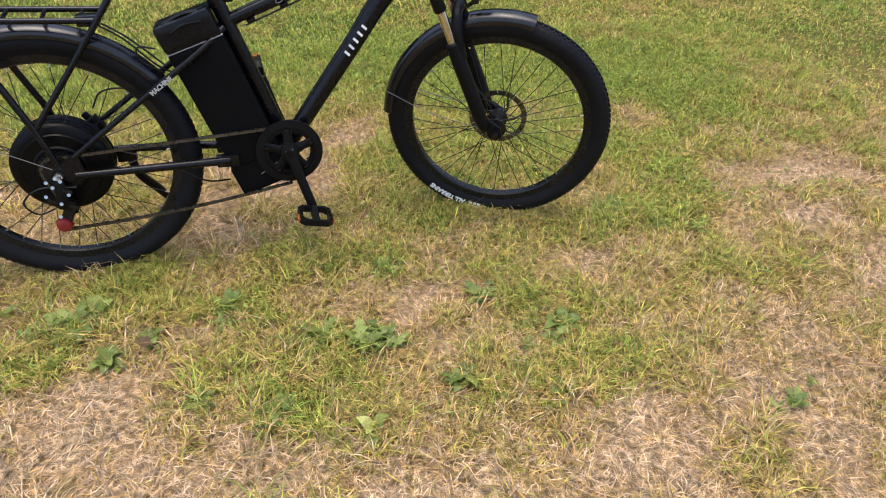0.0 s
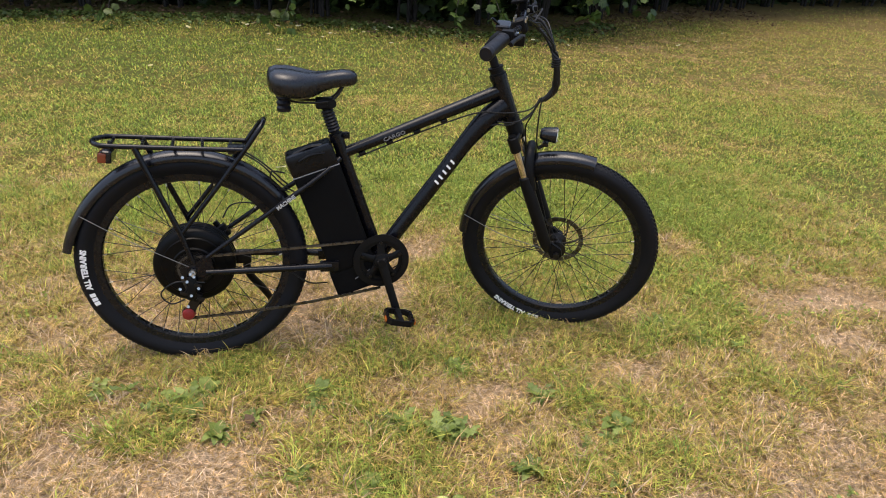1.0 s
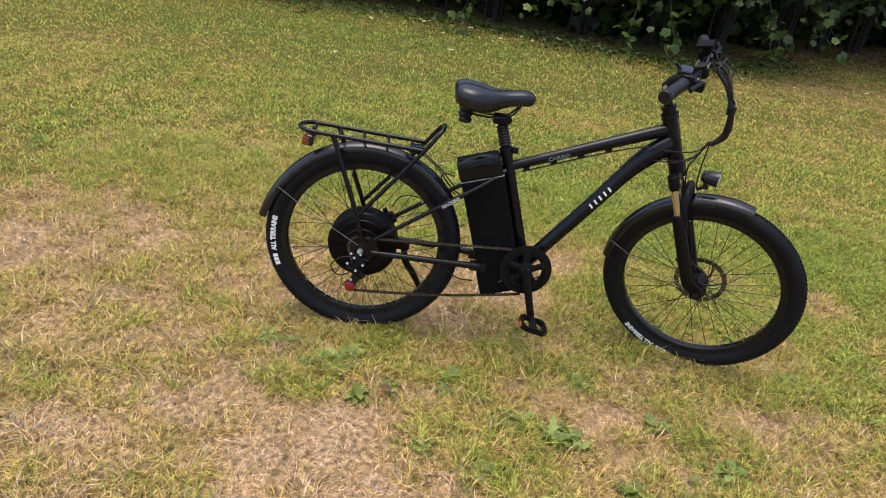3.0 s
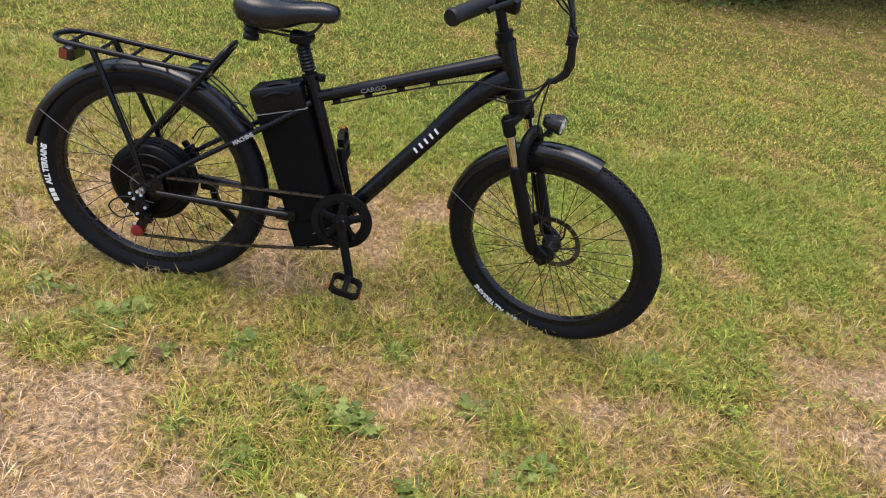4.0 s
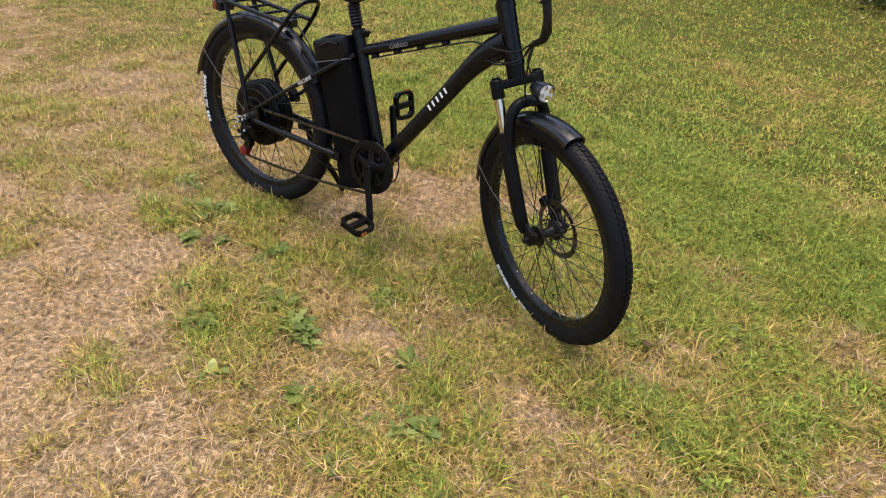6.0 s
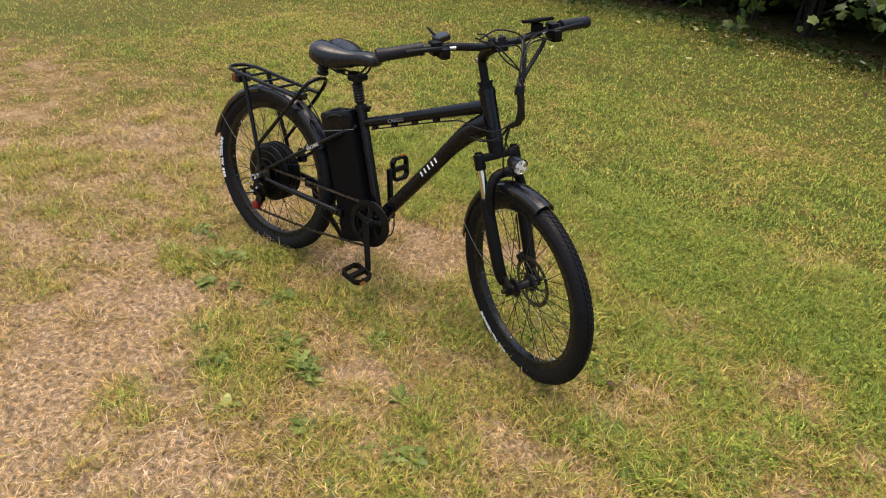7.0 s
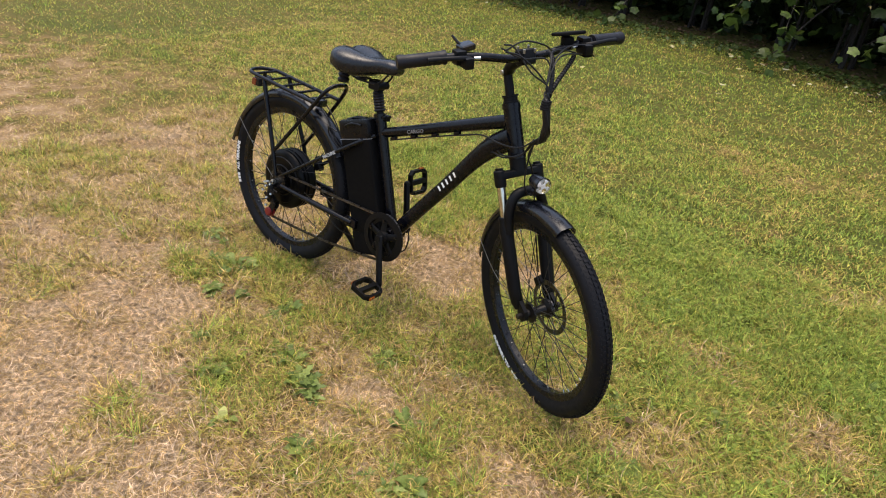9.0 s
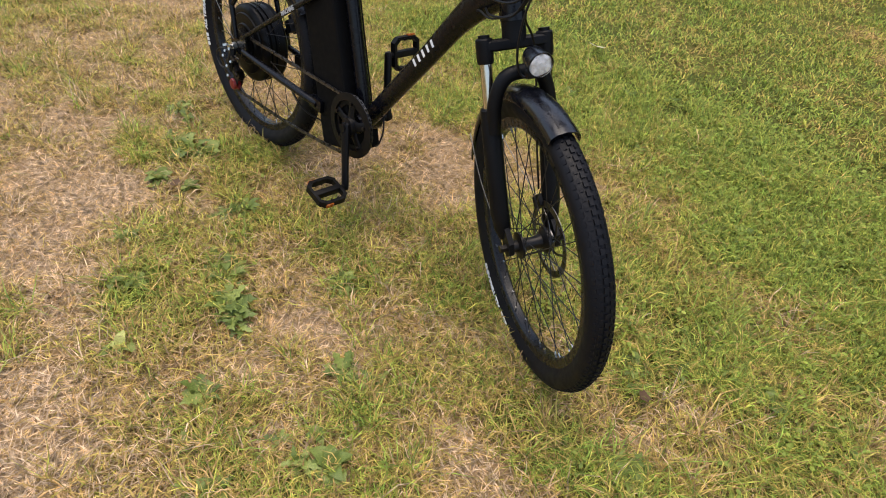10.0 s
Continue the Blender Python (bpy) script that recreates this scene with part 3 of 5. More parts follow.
for sx, sy in ((-1, -1), (-1, 1), (1, -1), (1, 1)):
    bm = rod(bmesh.new(), CLAMP + Vector((0.017 * sx, 0.017 * sy, 0.015)), CLAMP + Vector((0.017 * sx, 0.017 * sy, 0.026)), 0.0035, 8)
    part("bolt", bm, STEEL, stem, "steel bolt")
bm = rod(bmesh.new(), HEAD_T + AXIS * 0.09 + Vector((0, -0.022, 0)), HEAD_T + AXIS * 0.09 + Vector((0, 0.022, 0)), 0.007, 12)
part("pivot_bolt", bm, STEEL, stem, "steel bolt")
bm = bmesh.new()
half = [(1.02, 0, 1.038), (1.021, 0.06, 1.039), (1.018, 0.12, 1.048), (1.008, 0.19, 1.054), (0.992, 0.28, 1.052), (0.974, 0.36, 1.046)]
tube(bm, [(x, -y, z) for x, y, z in half[:0:-1]] + half, 0.0112, 16, per=6, side=(1, 0, 0))
handlebar = part("handlebar", bm, PAINT, bicycle, "black swept handlebar with rubber grips", TURNED @ Matrix.Translation((-0.012, 0, 0.006)))
for s in (-1, 1):
    a, b = Vector((1.0, s * 0.235, 1.0545)), Vector((0.974, s * 0.364, 1.046))
    bm = bmesh.new()
    radii = [0.018, 0.0195] + [0.0168, 0.0182] * 8 + [0.019, 0.0195, 0.017]
    tube(bm, [a.lerp(b, k / (len(radii) - 1)) for k in range(len(radii))], radii, 20)
    part("grip", bm, GRIP, handlebar, "ribbed black rubber grip")
    bm = bmesh.new()
    box(bm, (0.034, 0.03, 0.038), Matrix.Translation((1.008, s * 0.2, 1.054)), 0.007)
    box(bm, (0.05, 0.026, 0.03), Matrix.Translation((1.03, s * 0.19, 1.046)), 0.007)
    part("lever_clamp", bm, FORK, handlebar)
    bm = bmesh.new()
    tube(bm, [(1.036, s * 0.19, 1.056), (1.044, s * 0.22, 1.062), (1.034, s * 0.265, 1.062), (1.028, s * 0.3, 1.06)], [0.008, 0.0065, 0.0055, 0.007], 10, 0.75, per=5)
    part("brake_lever", bm, FORK, handlebar, "black brake lever")
    bm = bmesh.new()
    rod(bm, (1.026, s * 0.165, 1.052), (1.029, s * 0.147, 1.052), 0.0048, 10)
    part("cable_adjuster", bm, STEEL, handlebar, "steel barrel adjuster")
bm = bmesh.new()
box(bm, (0.052, 0.085, 0.01), Matrix.Translation((1.0, 0.15, 1.084)) @ Matrix.Rotation(radians(-14), 4, "Y"), 0.006, 3)
box(bm, (0.024, 0.03, 0.026), Matrix.Translation((1.012, 0.14, 1.066)), 0.005)
part("display", bm, CASE, handlebar, "flat black display unit")
bm = bmesh.new()
box(bm, (0.04, 0.042, 0.018), Matrix.Translation((0.99, -0.172, 1.074)) @ Matrix.Rotation(radians(10), 4, "X"), 0.008, 3)
tube(bm, [(0.978, -0.185, 1.078), (0.968, -0.195, 1.09), (0.96, -0.2, 1.098)], [0.006, 0.005, 0.004], 8, 0.6)
part("gear_shifter", bm, FENDER, handlebar, "black thumb shifter")
bm = bmesh.new()
box(bm, (0.04, 0.03, 0.03), Matrix.Translation((1.004, 0.215, 1.03)), 0.006, 2)
part("switch_box", bm, CASE, handlebar, "black switch box")

# frame
bm = bmesh.new()
rod(bm, HEAD_B, HEAD_T, 0.0255, 28)
for p in (HEAD_T - AXIS * 0.008, HEAD_B + AXIS * 0.008):
    rod(bm, p - AXIS * 0.008, p + AXIS * 0.008, 0.0275, 28)
frame_part = part("frame", bm, PAINT, bicycle, "satin black welded frame")
bm = bmesh.new()
ST_T = Vector((0.455, 0, 0.705))
rod(bm, BB, ST_T, 0.019, 24)
rod(bm, ST_T - (ST_T - BB).normalized() * 0.02, ST_T + (ST_T - BB).normalized() * 0.004, 0.022, 24)
part("seat_tube", bm, PAINT, frame_part)
bm = bmesh.new()
tube(bm, [(0.478, 0, 0.648), (0.6, 0, 0.695), (0.72, 0, 0.743), (0.84, 0, 0.791), (0.97, 0, 0.843)], [0.0165, 0.0175, 0.0185, 0.02, 0.0215], 20, 0.95, per=3)
part("top_tube", bm, PAINT, frame_part)
bm = bmesh.new()
tube(bm, [BB, (0.694, 0, 0.443), (0.795, 0, 0.579), (0.865, 0, 0.677), (0.926, 0, 0.747), (0.99, 0, 0.797)], [0.024, 0.0245, 0.025, 0.027, 0.034, 0.037], 24, 0.85, per=5)
part("down_tube", bm, PAINT, frame_part)
bm = bmesh.new()
rod(bm, BB + Vector((0, -0.037, 0)), BB + Vector((0, 0.037, 0)), 0.026, 24)
part("bottom_bracket_shell", bm, PAINT, frame_part)
for s in (-1, 1):
    bm = bmesh.new()
    tube(bm, [(0.466, s * 0.02, 0.636), (0.4, s * 0.052, 0.588), (0.25, s * 0.066, 0.484), (0.06, s * 0.074, 0.35)], [0.0095, 0.008, 0.0075, 0.007], 14, per=4)
    part("seat_stay", bm, PAINT, frame_part)
    bm = bmesh.new()
    tube(bm, [(0.43, s * 0.052, 0.292), (0.36, s * 0.062, 0.296), (0.2, s * 0.072, 0.3), (0.055, s * 0.076, 0.302)], [0.0125, 0.0115, 0.011, 0.009], 14, per=4)
    box(bm, (0.06, 0.02, 0.034), Matrix.Translation((0.425, s * 0.05, 0.292)), 0.006)
    part("chain_stay", bm, PAINT, frame_part)
    bm = bmesh.new()
    outline_plate(bm, [(0.08, 0.298), (0.078, 0.312), (0.07, 0.358), (0.05, 0.356), (0.028, 0.326), (0.0, 0.318), (-0.002, 0.292), (0.03, 0.284)], 0.007, Matrix.Translation((0, s * 0.075, 0)))
    part("dropout", bm, PAINT, frame_part)
for k in range(4):
    p = Vector((0.535 + 0.085 * k, -0.004, 0.647 + 0.0336 * k))
    bm = box(bmesh.new(), (0.022, 0.014, 0.01), Matrix.Translation(p) @ Matrix.Rotation(radians(-20.7), 4, "Y"), 0.002)
    part("cable_guide", bm, PAINT, frame_part)
# the maker's mark on the down tube, five plain white blocks
way = Vector((0.594, 0, 0.804))
turn = Matrix.Rotation(-math.atan2(way.z, way.x), 4, "Y")
bm = bmesh.new()
for k in range(5):
    p = Vector((0.772, -0.0218, 0.554)) + way * 0.0205 * k
    loop = [(-0.0042, -0.0085), (0.0022, -0.0085), (0.0042, 0.0085), (-0.0022, 0.0085)]
    outline_plate(bm, loop, 0.0016, Matrix.Translation(p) @ turn)
part("white_mark", bm, WHITE, frame_part, "white printed mark")
bm = text_mesh("CARGO", 0.0165, bold=0.0003)
for v in bm.verts:
    v.co = Vector((0.6, -0.0186, 0.686)) + Matrix.Rotation(radians(-20.7), 4, "Y") @ Vector((v.co.x * 1.25, v.co.y, v.co.z))
part("tube_lettering", bm, PALEPRINT, frame_part, "faint grey lettering on the top tube")
bm = text_mesh("MACHINE", 0.0165, bold=0.0005)
for v in bm.verts:
    q = Matrix.Rotation(radians(-35.2), 4, "Y") @ Vector((v.co.x * 0.9, v.co.y, v.co.z - 0.0055))
    v.co = Vector((0.272, -0.0755, 0.497)) + q + Vector((0, 0.085 * q.x, 0))
part("stay_lettering", bm, PALEWHITE, frame_part, "white lettering on the seat stay")

# rear wheel with hub motor
rear_wheel = part("rear_wheel", build_rim(REAR), RIM, bicycle, "black spoked rear wheel with hub motor")
build_tyre(REAR, rear_wheel, None)
tyre_words(REAR, rear_wheel, 185)
bm = lathe(bmesh.new(), [(0.008, -0.056), (0.03, -0.056), (0.034, -0.05), (0.06, -0.05), (0.064, -0.046), (0.092, -0.046), (0.095, -0.042), (0.108, -0.041), (0.118, -0.034), (0.12, -0.029), (0.115, -0.026), (0.115, -0.021), (0.12, -0.019), (0.12, -0.013), (0.115, -0.011), (0.115, -0.004), (0.12, -0.002), (0.12, 0.006), (0.115, 0.009), (0.115, 0.024), (0.12, 0.028), (0.118, 0.034), (0.108, 0.041), (0.03, 0.05), (0.008, 0.056)], REAR, 64, False)
part("hub_motor", bm, HUB, rear_wheel, "large black hub motor")
spokes(REAR, rear_wheel, 0.117, 0.03, 12)
part("brake_disc", disc(REAR, 0.056, 0.082), DISC, rear_wheel, "drilled steel brake disc")
bm = bmesh.new()
for k in range(7):
    r = 0.03 + 0.0035 * k
    y = -0.074 + 0.0034 * k
    n = 14 + 2 * k
    pts = [polar(REAR, r + (0.003 if j % 2 else -0.001), 180 * j / n, 0) for j in range(2 * n)]
    quads(bm, [[Vector((p.x, y + d, p.z)) for p in pts] for d in (-0.0009, 0.0009)])
lathe(bm, [(0.012, -0.078), (0.024, -0.078), (0.024, -0.05), (0.012, -0.05)], REAR, 24)
part("freewheel", bm, DARKSTEEL, rear_wheel, "oily steel gear cluster")
bm = bmesh.new()
rod(bm, REAR + Vector((0, -0.105, 0)), REAR + Vector((0, 0.1, 0)), 0.0055, 10)
for s in (-1, 1):
    rod(bm, REAR + Vector((0, s * 0.08, 0)), REAR + Vector((0, s * 0.094, 0)), 0.0105, 6)
part("axle", bm, STEEL, rear_wheel, "steel axle and nuts")
part("rear_brake_caliper", caliper(REAR + Vector((0.085, 0.066, 0.075)), -35), FORK, bicycle, "black rear brake caliper")

rear_fender = part("rear_fender", fender(REAR, 0.352, 34, 171, flare=0.015), FENDER, bicycle, "glossy black rear mudguard", sharp=50)
for s in (-1, 1):
    bm = bmesh.new()
    tube(bm, [polar(REAR, 0.343, 150, s * 0.037), polar(REAR, 0.2, 150, s * 0.06), polar(REAR, 0.02, 120, s * 0.083)], 0.0012, 6, per=3)
    part("fender_stay", bm, WIRE, rear_fender, "thin steel wire stay")

# derailleur, chain, cranks
PUL = Vector((-0.006, -0.068, 0.166))
bm = bmesh.new()
tube(bm, [(0.012, -0.088, 0.296), (0.016, -0.098, 0.262), (0.004, -0.09, 0.222)], [0.013, 0.015, 0.012], 10, 0.7)
box(bm, (0.05, 0.02, 0.03), Matrix.Translation((0.012, -0.086, 0.235)) @ Matrix.Rotation(radians(35), 4, "Y"), 0.006)
derailleur = part("derailleur", bm, FORK, bicycle, "worn steel rear derailleur with red jockey wheel")
bm = bmesh.new()
for y in (-0.078, -0.06):
    outline_plate(bm, [(0.02, 0.222), (0.03, 0.21), (0.006, 0.158), (-0.012, 0.154), (-0.02, 0.168), (0.004, 0.216)], 0.002, Matrix.Translation((0, y, 0)))
for p in ((0.03, -0.1, 0.27), (-0.012, -0.094, 0.244), (0.034, -0.094, 0.222)):
    box(bm, (0.022, 0.008, 0.012), Matrix.Translation(p) @ Matrix.Rotation(radians(30), 4, "Y"), 0.003)
part("cage", bm, DARKSTEEL, derailleur, "dark steel cage plates")
for c, m_ in ((PUL, RED), (Vector((0.018, -0.068, 0.208)), CASE)):
    bm = bmesh.new()
    pts = [Vector((c.x + (0.02 if j % 2 else 0.0165) * math.cos(math.pi * j / 11), 0, c.z + (0.02 if j % 2 else 0.0165) * math.sin(math.pi * j / 11))) for j in range(22)]
    quads(bm, [[Vector((p.x, y, p.z)) for p in pts] for y in (-0.072, -0.064)])
    part("jockey_wheel", bm, m_, derailleur, "red plastic jockey wheel" if m_ is RED else "black jockey wheel")
for p in ((0.02, -0.1, 0.3), (0.0, -0.104, 0.287), (0.03, -0.102, 0.262), (0.008, -0.104, 0.24), (-0.012, -0.1, 0.3), (0.012, -0.106, 0.312), (-0.022, -0.1, 0.262), (-0.006, -0.095, 0.2)):
    part("screw", rod(bmesh.new(), Vector(p), Vector(p) + Vector((0.003, -0.008, 0.003)), 0.0045, 8), STEEL, derailleur, "bright steel screw")
bm = tube(bmesh.new(), [PUL + Vector((-0.002, y, 0)) for y in (-0.02, -0.018, -0.012, -0.01)], [0.012, 0.017, 0.019, 0.017], 18)
part("cage_guard", bm, RED, derailleur, "red cage cap")

RING_R, RING_Y = 0.086, -0.05


def build_chain():
    """Roller chain round ring, gear and jockey wheel, link by link."""
    path = [polar(BB, RING_R, a, RING_Y) for a in np.linspace(-88, 96, 24)]
    path += [Vector((0.03 + 0.56 * (1 - t), RING_Y - 0.012 * t, 0.375 + (0.347 - 0.375) * t)) for t in np.linspace(0.04, 1, 20)]
    path += [polar(REAR, 0.043, a, -0.062) for a in np.linspace(95, 190, 8)]
    path += [Vector((0.0, -0.066, 0.225)), Vector((0.02, -0.068, 0.19))]
    path += [polar(PUL, 0.02, a, PUL.y) for a in np.linspace(150, 270, 5)]
    path += [Vector((0.0 + 0.595 * t, -0.068 + 0.018 * t, 0.146 + 0.06 * t - 0.012 * math.sin(math.pi * t))) for t in np.linspace(0.03, 0.99, 24)]
    bm, step, prev, gap, k = bmesh.new(), 0.0127, path[0], 0.0, 0
    for a, b in zip(path, path[1:]):
        d = (b - a).length
        while gap <= d and d > 0:
            p = a.lerp(b, gap / d)
            if k:
                w = p - prev
                turn_ = w.to_track_quat("X", "Z").to_matrix().to_4x4()
                mid = (p + prev) / 2
                for s in (-1, 1):
                    box(bm, (0.0155, 0.0011, 0.0075), Matrix.Translation(mid + Vector((0, s * (0.0032 if k % 2 else 0.0021), 0))) @ turn_)
                rod(bm, p + Vector((0, -0.0038, 0)), p + Vector((0, 0.0038, 0)), 0.0034, 6)
            prev, k, gap = p, k + 1, gap + step
        gap -= d
    return part("chain", bm, CHAIN, bicycle, "dark oiled roller chain")


build_chain()
bm = bmesh.new()
n = 44
outer = [polar(BB, RING_R + (0.004 if j % 2 else -0.002), 180 * j / n) for j in range(2 * n)]
inner = [polar(BB, 0.057, 180 * j / n) for j in range(2 * n)]
vo = [[bm.verts.new((p.x, RING_Y + d, p.z)) for p in loop] for loop in (outer, inner) for d in (-0.0015, 0.0015)]
for j in range(2 * n):
    i = (j + 1) % (2 * n)
    for a, b in ((0, 2), (1, 3), (0, 1), (2, 3)):
        bm.faces.new((vo[a][j], vo[a][i], vo[b][i], vo[b][j]))
for k in range(5):
    tube(bm, [polar(BB, 0.012, 72 * k + 20, RING_Y - 0.004), polar(BB, 0.04, 72 * k + 20, RING_Y - 0.003), polar(BB, 0.07, 72 * k + 20, RING_Y)], [0.017, 0.012, 0.014], 10, 0.35)
lathe(bm, [(0.07, RING_Y - 0.008), (0.091, RING_Y - 0.0065), (0.091, RING_Y - 0.0045), (0.07, RING_Y - 0.0045)], BB, 64)
lathe(bm, [(0.006, RING_Y - 0.02), (0.024, RING_Y - 0.016), (0.028, RING_Y - 0.002), (0.006, RING_Y)], BB, 32)
chainset = part("chainset", bm, FORK, bicycle, "black chainring with crank arms and pedals")
for k in range(5):
    part("chainring_bolt", rod(bmesh.new(), polar(BB, 0.063, 72 * k + 20, RING_Y - 0.004), polar(BB, 0.063, 72 * k + 20, RING_Y - 0.011), 0.005, 10), DARKSTEEL, chainset, "dark chainring bolt")
CRANK = Vector((0.045, 0, -0.158))
for s in (-1, 1):
    p0, p1 = BB + Vector((0, s * 0.072, 0)), BB + Vector((0, s * 0.092, 0)) + CRANK * -s
    bm = bmesh.new()
    tube(bm, [p0 - CRANK * -s * 0.06, p0, p0.lerp(p1, 0.5), p1, p1 + CRANK * -s * 0.06], [0.011, 0.017, 0.0135, 0.013, 0.008], 14, 0.62, per=3)
    rod(bm, BB + Vector((0, s * 0.03, 0)), p0 + Vector((0, s * 0.012, 0)), 0.012, 14)
    part("crank_arm", bm, FORK, chainset, "black crank arm")
    turn_p = Matrix.Translation(p1 + Vector((0, s * 0.062, 0))) @ Matrix.Rotation(radians(12 if s < 0 else 78), 4, "Y")
    bm = bmesh.new()
    rim_loop = [(-0.032, -0.045), (-0.046, -0.03), (-0.046, 0.03), (-0.032, 0.045), (0.032, 0.045), (0.046, 0.03), (0.046, -0.03), (0.032, -0.045)]
    rings = [[turn_p @ Vector((x * k, y * k2, z)) for k, k2, z in ((1, 1, 0.009), (1, 1, -0.009), (0.8, 0.8, -0.009), (0.8, 0.8, 0.009))] for x, y in rim_loop]
    quads(bm, rings + [rings[0]], cap=False)
    box(bm, (0.018, 0.088, 0.02), turn_p, 0.004)
    for k in range(8):
        box(bm, (0.006, 0.004, 0.024), turn_p @ Matrix.Translation((0.039 if k % 2 else -0.039, -0.03 + 0.02 * (k // 2), 0)))
    rod(bm, p1 - Vector((0, s * 0.008, 0)), turn_p @ Vector((0, 0, 0)), 0.007, 10)
    pedal = part("pedal", bm, FORK, chainset, "black platform pedal with amber reflectors")
    for e in (-1, 1):
        bm = box(bmesh.new(), (0.005, 0.022, 0.011), turn_p @ Matrix.Translation((e * 0.0475, 0.02 * s, 0)), 0.001)
        ob = new("pedal_reflector", mesh_of("pedal_reflector", bm, AMBER))
        ob.parent = chainset
        tagged(ob, "amber pedal reflector")

# battery behind the seat tube
down = (BB - ST_T).normalized()
back = Vector((down.z, 0, -down.x))


def along_seat(d, off):
    """A place d metres below the seat tube's top and off metres behind its line."""
    return ST_T + down * d + back * off


sign = 1 if back.x < 0 else -1


def case_block(d0, d1, b0, b1, half, bevel):
    """A rounded case from d0 to d1 down the tube and b0 to b1 behind it."""
    c = ST_T + down * ((d0 + d1) / 2) + back * sign * ((b0 + b1) / 2)
    ang = math.atan2(down.x, -down.z)
    return box(bmesh.new(), (b1 - b0, half * 2, d1 - d0), Matrix.Translation(c) @ Matrix.Rotation(-ang, 4, "Y"), bevel, 4)


battery = part("battery", case_block(0.075, 0.42, 0.0185, 0.165, 0.046, 0.014), CASE, bicycle, "large black battery case behind the seat tube")
part("battery_cap", case_block(0.008, 0.078, 0.0205, 0.168, 0.048, 0.02), CAP, battery, "glossy black battery cap with handle")
part("seam", case_block(0.0765, 0.0785, 0.019, 0.1665, 0.0473, 0.0005), GREYPRINT, battery, "thin grey seam")
bm = bmesh.new()
tube(bm, [along_seat(0.03, sign * 0.05) + Vector((0, -0.049, 0)), along_seat(0.022, sign * 0.09) + Vector((0, -0.053, 0)), along_seat(0.03, sign * 0.13) + Vector((0, -0.049, 0))], 0.004, 8, per=4)
tube(bm, [along_seat(0.01, sign * 0.05) + Vector((0, -0.02, 0)), along_seat(0.004, sign * 0.09) + Vector((0, -0.02, 0)), along_seat(0.01, sign * 0.14) + Vector((0, -0.02, 0))], 0.006, 8, 2.0, per=4)
part("handle", bm, CAP, battery)
bm = case_block(0.415, 0.505, 0.004, 0.172, 0.042, 0.012)
part("controller_box", bm, CASE, battery, "black controller box under the battery")
# a thin pale line across the side of the controller box
bm = bmesh.new()
rod(bm, along_seat(0.445, sign * 0.045) + Vector((0, -0.043, 0)), along_seat(0.46, sign * 0.1) + Vector((0, -0.043, 0)), 0.0014, 6)
part("edge_strip", bm, PALEPRINT, battery, "thin pale line on the side of the controller box")

# seat post and saddle
UPT = (ST_T - BB).normalized()
bm = bmesh.new()
rod(bm, ST_T - UPT * 0.02, ST_T + UPT * 0.1, 0.0135, 20)
box(bm, (0.036, 0.016, 0.02), Matrix.Translation(ST_T + Vector((0.024, 0, -0.002))), 0.004)
rod(bm, ST_T + Vector((0.03, -0.02, 0)), ST_T + Vector((0.03, 0.02, 0)), 0.005, 10)
seat_post = part("seat_post", bm, FORK, bicycle, "sprung black seat post with rubber boot")
bm = bmesh.new()
radii = [0.017 + 0.0035 * (k % 2) for k in range(15)]
tube(bm, [ST_T + UPT * (0.012 + 0.0048 * k) for k in range(15)], radii, 20)
part("boot", bm, GRIP, seat_post, "ribbed rubber boot")
bm = bmesh.new()
TOPP = ST_T + UPT * 0.098
box(bm, (0.05, 0.04, 0.032), Matrix.Translation(TOPP + Vector((-0.002, 0, 0.002))), 0.01, 3)
rod(bm, TOPP + Vector((0.02, -0.026, 0.004)), TOPP + Vector((0.02, 0.026, 0.004)), 0.013, 16)
part("saddle_clamp", bm, FORK, seat_post)


def build_saddle():
    st = [(0.262, 0.05, 0.888, 0.854), (0.268, 0.078, 0.898, 0.84), (0.285, 0.098, 0.904, 0.826), (0.315, 0.105, 0.904, 0.818), (0.345, 0.1, 0.9, 0.815), (0.375, 0.082, 0.894, 0.817),
          (0.4, 0.06, 0.891, 0.826), (0.425, 0.045, 0.892, 0.837), (0.45, 0.0385, 0.895, 0.845), (0.475, 0.037, 0.898, 0.849), (0.497, 0.035, 0.897, 0.851), (0.511, 0.029, 0.893, 0.855), (0.52, 0.016, 0.885, 0.864)]
    bm, rings, n = bmesh.new(), [], 32
    for x, w, top, bot in st:
        ring = []
        for k in range(n):
            a = 2 * math.pi * k / n
            c, s = math.cos(a), math.sin(a)
            y = w * math.copysign(abs(c) ** 0.75, c)
            groove = 0.019 * math.exp(-(y / 0.02) ** 2) * max(0, min(1, (0.43 - x) / 0.08)) if s > 0 else 0
            mid = bot + (top - bot) * 0.5
            z = mid + (top - mid) * math.copysign(abs(s) ** 0.7, s) - groove if s > 0 else mid + (mid - bot) * math.copysign(abs(s) ** 0.5, s)
            ring.append(Vector((x, y, z)))
        rings.append(ring)
    quads(bm, rings)
    return bm


